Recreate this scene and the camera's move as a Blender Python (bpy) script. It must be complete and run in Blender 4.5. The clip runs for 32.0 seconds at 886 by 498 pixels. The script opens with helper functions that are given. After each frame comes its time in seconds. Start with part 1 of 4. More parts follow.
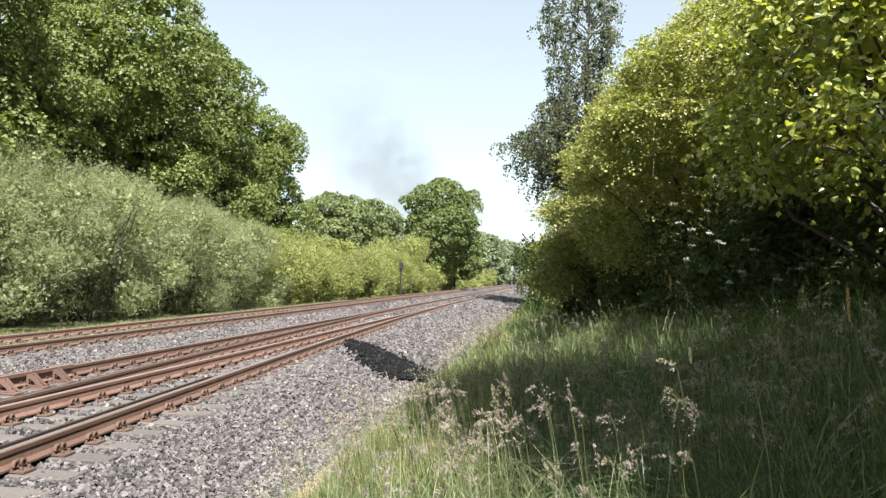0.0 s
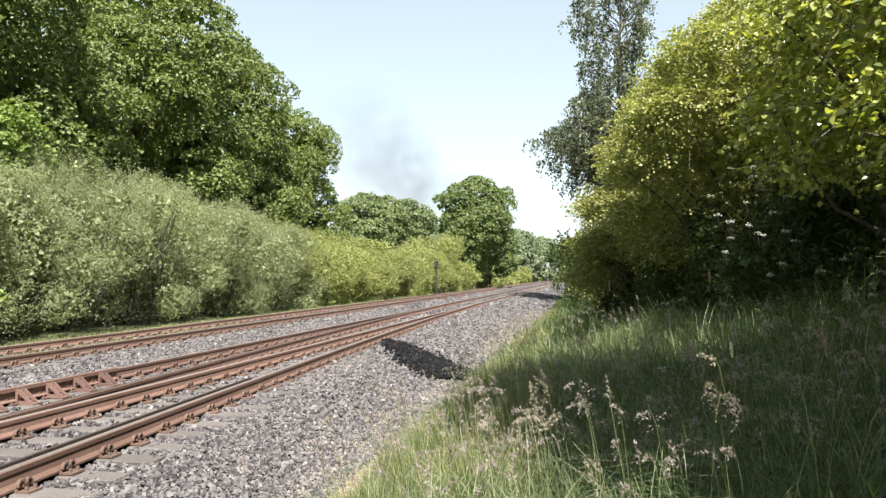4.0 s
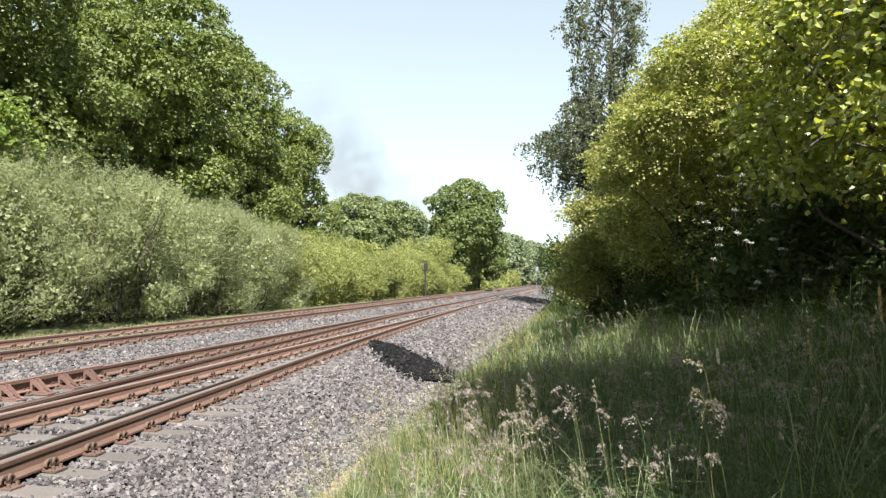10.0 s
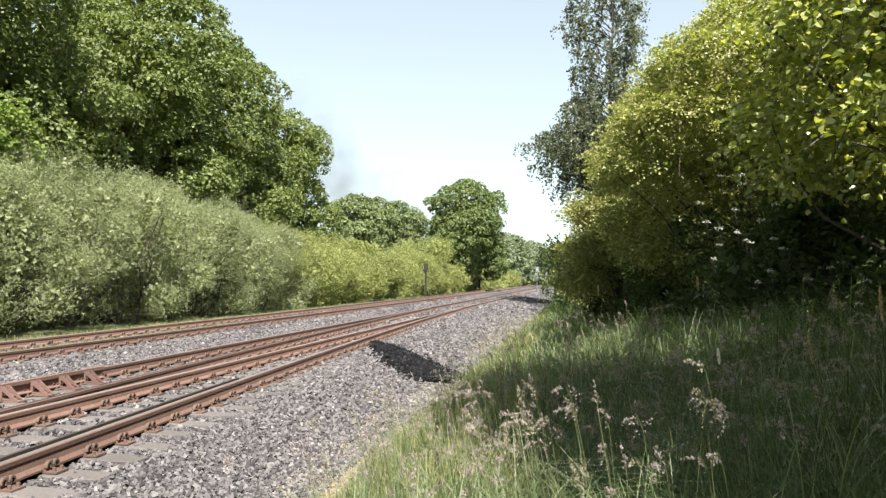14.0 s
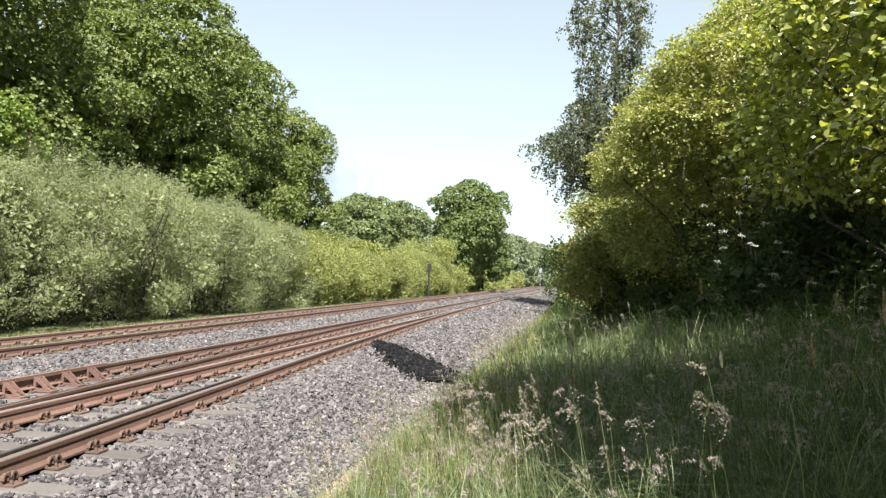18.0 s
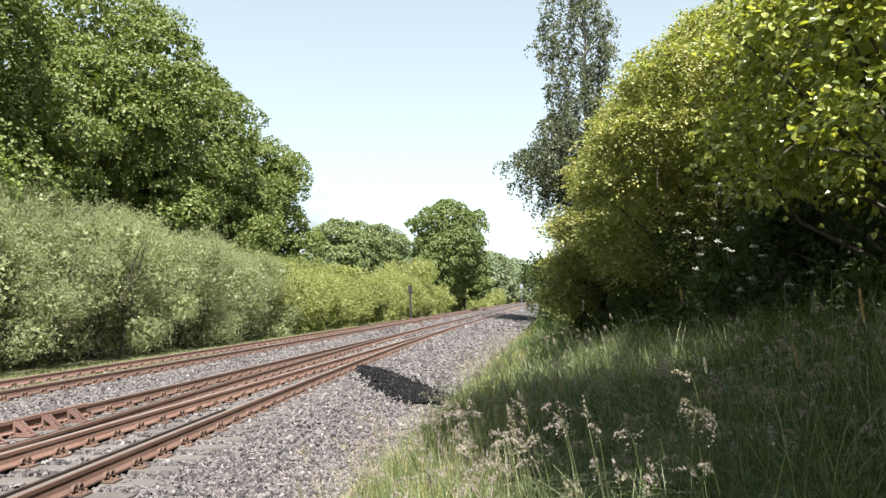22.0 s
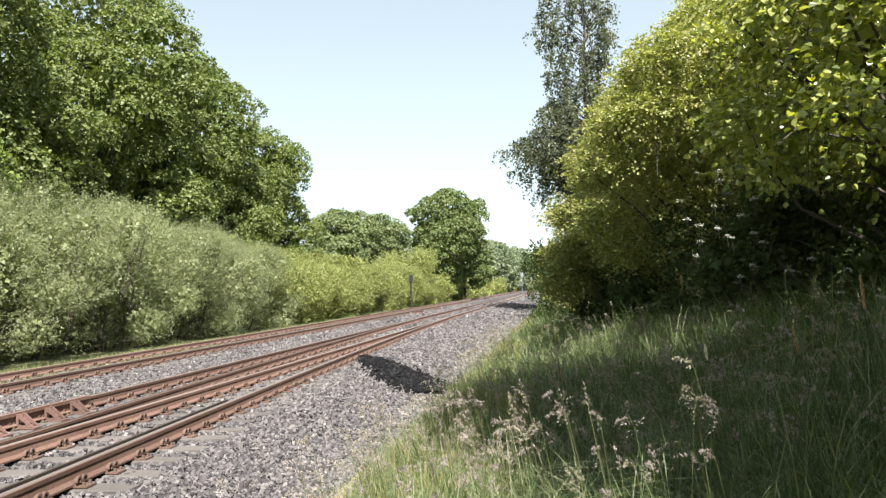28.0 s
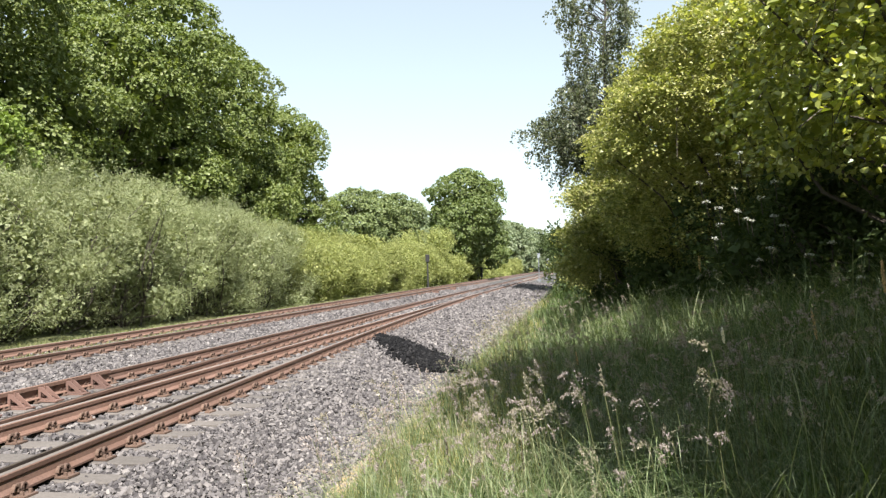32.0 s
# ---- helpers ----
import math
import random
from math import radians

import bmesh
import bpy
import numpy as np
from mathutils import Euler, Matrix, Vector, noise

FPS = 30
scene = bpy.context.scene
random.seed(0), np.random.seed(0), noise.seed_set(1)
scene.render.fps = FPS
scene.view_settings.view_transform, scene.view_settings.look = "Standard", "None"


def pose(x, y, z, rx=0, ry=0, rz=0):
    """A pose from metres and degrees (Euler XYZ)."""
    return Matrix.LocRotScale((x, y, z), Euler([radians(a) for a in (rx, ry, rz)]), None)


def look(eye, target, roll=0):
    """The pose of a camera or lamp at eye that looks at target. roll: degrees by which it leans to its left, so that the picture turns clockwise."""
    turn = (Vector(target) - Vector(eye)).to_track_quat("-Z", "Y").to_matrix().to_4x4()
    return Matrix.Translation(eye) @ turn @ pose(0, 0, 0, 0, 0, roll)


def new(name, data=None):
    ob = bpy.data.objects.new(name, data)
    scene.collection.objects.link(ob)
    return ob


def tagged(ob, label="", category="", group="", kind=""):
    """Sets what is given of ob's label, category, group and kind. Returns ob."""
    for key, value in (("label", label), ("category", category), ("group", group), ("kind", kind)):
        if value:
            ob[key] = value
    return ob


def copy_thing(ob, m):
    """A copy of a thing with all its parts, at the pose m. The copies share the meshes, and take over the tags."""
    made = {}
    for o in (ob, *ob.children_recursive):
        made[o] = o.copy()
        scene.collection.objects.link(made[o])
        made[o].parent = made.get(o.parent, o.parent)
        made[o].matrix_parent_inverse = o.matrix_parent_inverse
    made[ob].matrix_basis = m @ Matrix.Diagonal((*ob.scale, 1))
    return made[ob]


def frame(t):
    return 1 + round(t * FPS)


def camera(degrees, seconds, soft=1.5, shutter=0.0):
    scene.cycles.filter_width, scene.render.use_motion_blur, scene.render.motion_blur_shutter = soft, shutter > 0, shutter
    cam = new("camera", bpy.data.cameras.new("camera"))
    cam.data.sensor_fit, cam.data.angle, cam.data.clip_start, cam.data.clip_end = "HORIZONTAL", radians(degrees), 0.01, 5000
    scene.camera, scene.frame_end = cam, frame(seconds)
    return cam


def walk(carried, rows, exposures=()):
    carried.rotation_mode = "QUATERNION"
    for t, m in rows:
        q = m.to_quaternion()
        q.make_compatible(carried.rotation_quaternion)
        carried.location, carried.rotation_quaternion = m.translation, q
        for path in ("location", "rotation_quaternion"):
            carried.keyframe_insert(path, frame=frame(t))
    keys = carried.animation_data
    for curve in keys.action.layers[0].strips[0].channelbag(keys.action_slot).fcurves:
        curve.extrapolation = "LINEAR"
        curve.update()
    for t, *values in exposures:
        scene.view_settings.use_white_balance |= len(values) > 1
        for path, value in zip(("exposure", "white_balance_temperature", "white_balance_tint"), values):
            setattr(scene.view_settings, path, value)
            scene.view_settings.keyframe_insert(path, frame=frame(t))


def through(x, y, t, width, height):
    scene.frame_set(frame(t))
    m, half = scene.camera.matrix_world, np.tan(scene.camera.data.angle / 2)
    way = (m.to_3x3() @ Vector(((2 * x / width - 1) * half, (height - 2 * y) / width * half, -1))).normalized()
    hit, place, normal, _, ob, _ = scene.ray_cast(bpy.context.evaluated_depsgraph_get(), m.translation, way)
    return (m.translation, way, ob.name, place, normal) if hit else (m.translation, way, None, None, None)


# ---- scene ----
# the camera: hand-held on the bank beside the line, it only turns
EYE = (0.0, 0.0, 1.458)
TURNS = """0 8.171 2.102 -1.301
0.5 8.961 2.293 -2.116
1 10.465 1.960 -1.308
1.5 8.805 1.965 -0.351
2 8.972 2.189 0.667
2.5 9.043 2.340 0.765
3 9.928 2.250 0.374
3.5 10.633 2.094 -0.030
5.5 11.009 1.703 -0.308
6 10.988 1.715 -0.670
6.5 10.251 1.876 -0.744
7 9.964 2.015 -0.576
7.5 9.798 2.091 -0.437
8 9.725 2.260 -0.610
8.5 9.918 2.170 -0.949
9 10.044 2.112 -1.000
9.5 9.991 2.103 -0.997
10 10.000 2.132 -1.104
10.5 10.073 2.187 -0.851
11 10.047 2.107 -1.005
11.5 9.939 2.136 -0.943
12 10.003 2.161 -0.897
12.5 9.994 2.141 -0.902
13 10.002 2.050 -1.030
13.5 9.927 2.040 -0.887
14 10.027 2.158 -0.979
14.5 9.991 2.164 -1.100
16.5 10.059 2.147 -1.757
17 10.077 2.126 -1.722
17.5 10.171 2.105 -1.595
18 10.257 2.175 -1.555
18.5 10.167 2.593 -1.791
19 10.042 3.415 -1.261
19.5 9.533 4.419 -0.125
20 9.470 4.390 0.393
20.5 9.177 4.189 0.816
21 9.150 4.101 0.680
21.5 9.014 3.799 0.813
22 8.883 3.703 1.463
22.5 9.036 3.807 1.417
23 9.239 3.508 1.516
23.5 9.103 3.295 1.737
24 8.925 3.136 1.720
24.5 8.892 3.179 1.800
25 8.914 3.068 2.051
25.5 8.978 2.854 2.231
27.5 8.800 2.961 1.983
28 8.932 2.902 1.967
28.5 9.292 2.660 1.937
29 9.811 2.301 1.668
29.5 10.138 1.972 1.427
30 10.089 1.803 1.356
30.5 10.151 1.641 1.459
31 10.293 1.470 1.503
31.5 10.348 1.399 1.381
32 10.161 1.440 1.316"""
rows = []
for line in TURNS.split("\n"):
    t, yaw, pitch, roll = [float(v) for v in line.split()]
    rows.append((t, pose(*EYE, 90 + pitch, roll, yaw)))
cam = camera(60.1, 32.0, 1.35)
walk(cam, rows)

# ---- world, sun, exposure ----
SUN_TO = Vector((0.38, -0.925, 0.0)).normalized()
SUN_ELEV = radians(52)
sun_dir = Vector((SUN_TO.x * math.cos(SUN_ELEV), SUN_TO.y * math.cos(SUN_ELEV), math.sin(SUN_ELEV)))
world = bpy.data.worlds.new("sky")
scene.world = world
world.use_nodes = True
wn = world.node_tree
sky = wn.nodes.new("ShaderNodeTexSky")
sky.sky_type, sky.sun_disc = "NISHITA", False
sky.sun_elevation = SUN_ELEV
sky.sun_rotation = math.atan2(sun_dir.x, sun_dir.y)
sky.air_density, sky.dust_density, sky.ozone_density = 1.0, 0.4, 1.0
haze = wn.nodes.new("ShaderNodeHueSaturation")
haze.inputs["Saturation"].default_value = 0.52
wn.links.new(sky.outputs[0], haze.inputs["Color"])
thin = wn.nodes.new("ShaderNodeMix")
thin.data_type, thin.blend_type = "RGBA", "MULTIPLY"
thin.inputs[0].default_value, thin.inputs[7].default_value = 1.0, (0.97, 1.055, 1.0, 1.0)
wn.links.new(haze.outputs[0], thin.inputs[6])
veil = wn.nodes.new("ShaderNodeMix")
veil.data_type = "RGBA"
veil.inputs[0].default_value, veil.inputs[7].default_value = 0.45, (3.0, 3.4, 3.75, 1.0)
wn.links.new(thin.outputs[2], veil.inputs[6])
wn.links.new(veil.outputs[2], wn.nodes["Background"].inputs[0])
wn.nodes["Background"].inputs[1].default_value = 0.083
sun = new("sun", bpy.data.lights.new("sun", "SUN"))
sun.data.energy, sun.data.angle, sun.data.color = 5.6, radians(0.55), (1.0, 0.955, 0.9)
sun.matrix_world = look(sun_dir * 60, (0, 0, 0))
scene.view_settings.exposure = 1.53


# ---- materials ----
def mat(name):
    m = bpy.data.materials.new(name)
    m.use_nodes = True
    t = m.node_tree
    return m, t, t.nodes["Principled BSDF"]


def node(t, kind, **values):
    n = t.nodes.new(kind)
    for k, v in values.items():
        n.inputs[k.replace("_", " ")].default_value = v
    return n


def ramp(t, source, stops):
    r = t.nodes.new("ShaderNodeValToRGB")
    while len(r.color_ramp.elements) < len(stops):
        r.color_ramp.elements.new(0.5)
    for e, (at, col) in zip(r.color_ramp.elements, stops):
        e.position, e.color = at, (*col, 1)
    t.links.new(source, r.inputs[0])
    return r.outputs[0]


def mixed(t, fac, a, b, how="MIX"):
    n = t.nodes.new("ShaderNodeMix")
    n.data_type, n.blend_type = "RGBA", how
    for sock, v in ((n.inputs[0], fac), (n.inputs[6], a), (n.inputs[7], b)):
        if isinstance(v, bpy.types.NodeSocket):
            t.links.new(v, sock)
        else:
            sock.default_value = v if isinstance(v, (int, float)) else (*v, 1)
    return n.outputs[2]


def noise_out(t, scale, detail=4.0, coord=None, rough=0.6):
    n = node(t, "ShaderNodeTexNoise", Scale=scale, Detail=detail, Roughness=rough)
    if coord is None:
        coord = t.nodes.new("ShaderNodeTexCoord").outputs["Object"]
    t.links.new(coord, n.inputs["Vector"])
    return n.outputs["Fac"]


def bumped(t, b, height, strength, distance):
    n = node(t, "ShaderNodeBump", Strength=strength, Distance=distance)
    t.links.new(height, n.inputs["Height"])
    t.links.new(n.outputs[0], b.inputs["Normal"])


def leaf_mat(name, stops, through=0.35, rough=0.5, tree_var=0.12, glow=(1.25, 1.3, 0.55), gloss=0.35):
    """Leaves: each one its own tone, light passing through."""
    m, t, b = mat(name)
    stops = [(at, (r * 1.06, g, bl * 1.1)) for at, (r, g, bl) in stops]
    geo = t.nodes.new("ShaderNodeNewGeometry")
    col = ramp(t, geo.outputs["Random Per Island"], stops)
    patch = noise_out(t, 0.6, 3.0)
    col = mixed(t, ramp(t, patch, [(0.35, (0, 0, 0)), (0.7, (1, 1, 1))]), col, mixed(t, 0.28, col, stops[-1][1]))
    info = t.nodes.new("ShaderNodeObjectInfo")
    hsv = node(t, "ShaderNodeHueSaturation")
    rng = node(t, "ShaderNodeMapRange", To_Min=1 - tree_var, To_Max=1 + tree_var)
    t.links.new(info.outputs["Random"], rng.inputs["Value"])
    t.links.new(rng.outputs[0], hsv.inputs["Value"])
    t.links.new(col, hsv.inputs["Color"])
    t.links.new(hsv.outputs[0], b.inputs["Base Color"])
    b.inputs["Roughness"].default_value = rough
    b.inputs["Specular IOR Level"].default_value = gloss
    tr = t.nodes.new("ShaderNodeBsdfTranslucent")
    warm = mixed(t, 1.0, hsv.outputs[0], glow, "MULTIPLY")
    t.links.new(warm, tr.inputs["Color"])
    mix = node(t, "ShaderNodeMixShader", Fac=through)
    t.links.new(b.outputs[0], mix.inputs[1])
    t.links.new(tr.outputs[0], mix.inputs[2])
    t.links.new(mix.outputs[0], t.nodes["Material Output"].inputs[0])
    return m


def stone_mat(name, stops, rough=0.85, scale=35.0, gloss=0.4):
    m, t, b = mat(name)
    geo = t.nodes.new("ShaderNodeNewGeometry")
    col = ramp(t, geo.outputs["Random Per Island"], stops)
    grain = noise_out(t, scale, 5.0)
    col = mixed(t, 0.35, col, ramp(t, grain, [(0.3, (0.3, 0.29, 0.28)), (0.75, (1, 1, 1))]), "MULTIPLY")
    t.links.new(col, b.inputs["Base Color"])
    b.inputs["Roughness"].default_value, b.inputs["Specular IOR Level"].default_value = rough, gloss
    bumped(t, b, grain, 0.4, 0.01)
    return m


def surface_mat(name, a, b2, c, s1, s2, rough=0.9, bump=0.5, dist=0.02, metal=0.0):
    """Two scales of colour and a fine relief."""
    m, t, b = mat(name)
    big, fine = noise_out(t, s1, 4.0), noise_out(t, s2, 6.0, None, 0.7)
    col = mixed(t, ramp(t, big, [(0.35, (0, 0, 0)), (0.65, (1, 1, 1))]), a, b2)
    col = mixed(t, ramp(t, fine, [(0.45, (0, 0, 0)), (0.7, (0.8, 0.8, 0.8))]), col, c)
    info = t.nodes.new("ShaderNodeObjectInfo")
    rng = node(t, "ShaderNodeMapRange", To_Min=0.8, To_Max=1.15)
    t.links.new(info.outputs["Random"], rng.inputs["Value"])
    hsv = node(t, "ShaderNodeHueSaturation")
    t.links.new(rng.outputs[0], hsv.inputs["Value"])
    t.links.new(col, hsv.inputs["Color"])
    t.links.new(hsv.outputs[0], b.inputs["Base Color"])
    b.inputs["Roughness"].default_value, b.inputs["Metallic"].default_value = rough, metal
    bumped(t, b, fine, bump, dist)
    return m


M_OAK = leaf_mat("oak_leaves", [(0.0, (0.068, 0.104, 0.024)), (0.5, (0.112, 0.156, 0.038)), (1.0, (0.18, 0.22, 0.068))])
M_DEEP = leaf_mat("maple_leaves", [(0.0, (0.065, 0.1, 0.028)), (0.6, (0.105, 0.15, 0.045)), (1.0, (0.165, 0.205, 0.07))])
M_WILLOW = leaf_mat("willow_leaves", [(0.0, (0.15, 0.19, 0.082)), (0.5, (0.2, 0.242, 0.108)), (1.0, (0.27, 0.305, 0.15))], 0.28)
M_YELLOW = leaf_mat("young_leaves", [(0.0, (0.14, 0.175, 0.05)), (0.5, (0.20, 0.238, 0.07)), (1.0, (0.27, 0.295, 0.10))], 0.3)
M_HAZEL = leaf_mat("hazel_leaves", [(0.0, (0.075, 0.115, 0.022)), (0.45, (0.19, 0.235, 0.055)), (1.0, (0.4, 0.43, 0.13))], 0.42, 0.3, 0.12, (1.6, 1.6, 0.5), 0.8)
M_HORN = leaf_mat("hornbeam_leaves", [(0.0, (0.104, 0.134, 0.035)), (0.5, (0.224, 0.248, 0.074)), (1.0, (0.4, 0.395, 0.155))], 0.38, 0.42, 0.12, (1.2, 1.35, 0.5))
M_MAPLE = leaf_mat("maple_bush_leaves", [(0.0, (0.085, 0.14, 0.025)), (0.5, (0.125, 0.185, 0.035)), (1.0, (0.18, 0.24, 0.06))])
# leaf colour kept very dark to stand in for shade under the crowns
M_DOG = leaf_mat("shade_toned_leaves", [(0.0, (0.028, 0.048, 0.013)), (0.6, (0.042, 0.068, 0.02)), (1.0, (0.07, 0.095, 0.03))], 0.3, 0.6, 0.12, (1.25, 1.3, 0.55), 0.2)
M_BIRCH = leaf_mat("birch_leaves", [(0.0, (0.04, 0.057, 0.03)), (0.5, (0.075, 0.1, 0.052)), (1.0, (0.16, 0.178, 0.1))], 0.3, 0.4)
M_FAR = leaf_mat("far_leaves", [(0.0, (0.085, 0.125, 0.045)), (0.5, (0.125, 0.17, 0.06)), (1.0, (0.19, 0.235, 0.09))], 0.25)
M_GRASS = leaf_mat("grass_blades", [(0.0, (0.024, 0.05, 0.012)), (0.55, (0.046, 0.084, 0.021)), (0.9, (0.095, 0.14, 0.048)), (1.0, (0.2, 0.2, 0.11))], 0.35, 0.5, 0.12, (1.6, 1.8, 0.6), 0.35)
# pale long blades, their sheen put into a lighter colour than the tall grass
M_LONG = leaf_mat("sheen_long_grass", [(0.0, (0.08, 0.125, 0.042)), (0.6, (0.15, 0.195, 0.085)), (1.0, (0.27, 0.29, 0.16))], 0.3, 0.5, 0.12, (1.4, 1.5, 0.6), 0.35)
M_WEED = leaf_mat("low_weeds", [(0.0, (0.085, 0.12, 0.035)), (0.6, (0.125, 0.155, 0.05)), (1.0, (0.22, 0.22, 0.1))], 0.3, 0.6)
M_DRY = leaf_mat("dry_grass", [(0.0, (0.10, 0.145, 0.03)), (0.45, (0.18, 0.205, 0.055)), (0.8, (0.28, 0.26, 0.10)), (1.0, (0.45, 0.38, 0.2))], 0.35, 0.6)
M_STALK = leaf_mat("grass_stalks", [(0.0, (0.06, 0.085, 0.03)), (1.0, (0.13, 0.14, 0.06))], 0.2, 0.75, 0.1, (1.2, 1.3, 0.6), 0.15)
M_SEED = leaf_mat("seed_heads", [(0.0, (0.18, 0.155, 0.135)), (0.6, (0.27, 0.235, 0.205)), (1.0, (0.4, 0.365, 0.32))], 0.3, 0.7)
M_STRAW = leaf_mat("straw_seed_heads", [(0.0, (0.2, 0.195, 0.135)), (1.0, (0.34, 0.315, 0.225))], 0.3, 0.7)
# colour raised to near white in place of a sun fleck on the spike
M_PALE = leaf_mat("sun_flecked_seed_heads", [(0.0, (0.6, 0.58, 0.48)), (1.0, (0.8, 0.78, 0.68))], 0.3, 0.7)
M_TAN = leaf_mat("tan_seed_heads", [(0.0, (0.36, 0.24, 0.11)), (1.0, (0.55, 0.40, 0.2))], 0.3, 0.7)
M_FLOWER = leaf_mat("white_flowers", [(0.0, (0.24, 0.26, 0.21)), (1.0, (0.4, 0.42, 0.36))], 0.25, 0.7)
M_BARK = surface_mat("bark", (0.05, 0.04, 0.03), (0.085, 0.07, 0.055), (0.03, 0.024, 0.02), 2.0, 18.0, 0.95, 0.8, 0.03)
M_BIRCHBARK = surface_mat("birch_bark", (0.10, 0.09, 0.08), (0.07, 0.064, 0.058), (0.03, 0.027, 0.025), 1.5, 9.0, 0.8, 0.5, 0.02)
M_RUST = surface_mat("rusty_rail", (0.145, 0.083, 0.061), (0.178, 0.108, 0.083), (0.09, 0.05, 0.039), 1.3, 40.0, 0.75, 0.3, 0.004, 0.15)
M_RUSTLIGHT = surface_mat("rusty_bracket", (0.14, 0.08, 0.064), (0.165, 0.10, 0.082), (0.10, 0.056, 0.045), 3.0, 40.0, 0.75, 0.3, 0.004, 0.1)
M_CLIP = surface_mat("orange_rust", (0.095, 0.058, 0.044), (0.145, 0.09, 0.064), (0.055, 0.035, 0.028), 5.0, 60.0, 0.85, 0.3, 0.004, 0.05)
M_HEAD = surface_mat("worn_rail_head", (0.165, 0.142, 0.13), (0.2, 0.175, 0.16), (0.115, 0.088, 0.076), 0.8, 30.0, 0.5, 0.15, 0.002, 0.15)
M_GREASE = surface_mat("dark_greasy_steel", (0.06, 0.046, 0.04), (0.08, 0.06, 0.05), (0.04, 0.03, 0.028), 2.0, 30.0, 0.5, 0.2, 0.003, 0.3)
M_SLEEPER = surface_mat("weathered_sleeper", (0.098, 0.086, 0.078), (0.122, 0.108, 0.099), (0.062, 0.053, 0.048), 2.5, 35.0, 0.9, 0.5, 0.01)
M_STONE = stone_mat("ballast_stones", [(0.0, (0.034, 0.03, 0.032)), (0.3, (0.08, 0.073, 0.075)), (0.6, (0.122, 0.112, 0.112)), (0.96, (0.176, 0.16, 0.156)), (1.0, (0.26, 0.242, 0.232))])
M_BED = surface_mat("ballast_bed", (0.03, 0.028, 0.028), (0.045, 0.042, 0.041), (0.11, 0.103, 0.10), 0.7, 16.0, 0.95, 1.0, 0.06)
M_SOIL = surface_mat("grassy_soil", (0.07, 0.085, 0.03), (0.10, 0.11, 0.04), (0.15, 0.13, 0.07), 0.6, 12.0, 0.95, 0.8, 0.04)
M_POST = surface_mat("dark_post", (0.013, 0.013, 0.015), (0.02, 0.019, 0.018), (0.009, 0.009, 0.009), 2.0, 30.0, 0.7, 0.3, 0.01)
M_STEEL = surface_mat("grey_steel", (0.24, 0.26, 0.29), (0.3, 0.32, 0.34), (0.18, 0.18, 0.19), 2.0, 25.0, 0.5, 0.2, 0.004, 0.4)
M_MAST = surface_mat("dull_mast_paint", (0.16, 0.175, 0.2), (0.2, 0.215, 0.235), (0.11, 0.115, 0.125), 2.0, 25.0, 0.6, 0.2, 0.004)
M_WHITE = surface_mat("white_plate", (0.3, 0.32, 0.36), (0.26, 0.28, 0.32), (0.2, 0.2, 0.22), 3.0, 30.0, 0.5, 0.1, 0.003)
M_HILL = surface_mat("far_woods", (0.16, 0.22, 0.17), (0.19, 0.25, 0.20), (0.12, 0.17, 0.13), 0.02, 0.12, 0.95, 1.0, 3.0)


# ---- mesh helpers ----
def raw_mesh(name, v, f):
    me = bpy.data.meshes.new(name)
    me.from_pydata(np.asarray(v, dtype=np.float32), [], np.asarray(f, dtype=np.int32))
    me.update()
    return me


def put(name, me, material, parent=None, label=""):
    ob = new(name, me)
    if material and not me.materials:
        me.materials.append(material)
    ob.parent = parent
    if label:
        tagged(ob, label)
    return ob


def part(name, bm, material, parent, label=""):
    me = bpy.data.meshes.new(name)
    bm.to_mesh(me)
    bm.free()
    return put(name, me, material, parent, label)


def smooth(me):
    me.polygons.foreach_set("use_smooth", np.ones(len(me.polygons), dtype=bool))
    return me


def base(name, x, y, z, label, category, group="", rz=0.0):
    e = new(name)
    e.empty_display_size = 0.2
    e.matrix_basis = pose(x, y, z, 0, 0, rz)
    return tagged(e, label, category, group)


def box(bm, x0, x1, y0, y1, z0, z1, m=None):
    vs = [bm.verts.new(p) for p in ((x0, y0, z0), (x1, y0, z0), (x1, y1, z0), (x0, y1, z0), (x0, y0, z1), (x1, y0, z1), (x1, y1, z1), (x0, y1, z1))]
    if m is not None:
        for w in vs:
            w.co = m @ w.co
    for q in ((3, 2, 1, 0), (4, 5, 6, 7), (0, 1, 5, 4), (1, 2, 6, 5), (2, 3, 7, 6), (3, 0, 4, 7)):
        bm.faces.new([vs[i] for i in q])


def unit(v):
    return v / np.maximum(np.linalg.norm(v, axis=-1, keepdims=True), 1e-9)


def leaf_arrays(rng, c, nrm, size, aspect=0.55):
    """Small folded leaves or petals at the centres c that face nrm, turned at random."""
    return leaf_set(rng, c, rng.normal(size=c.shape), nrm + np.zeros(c.shape), size, aspect)


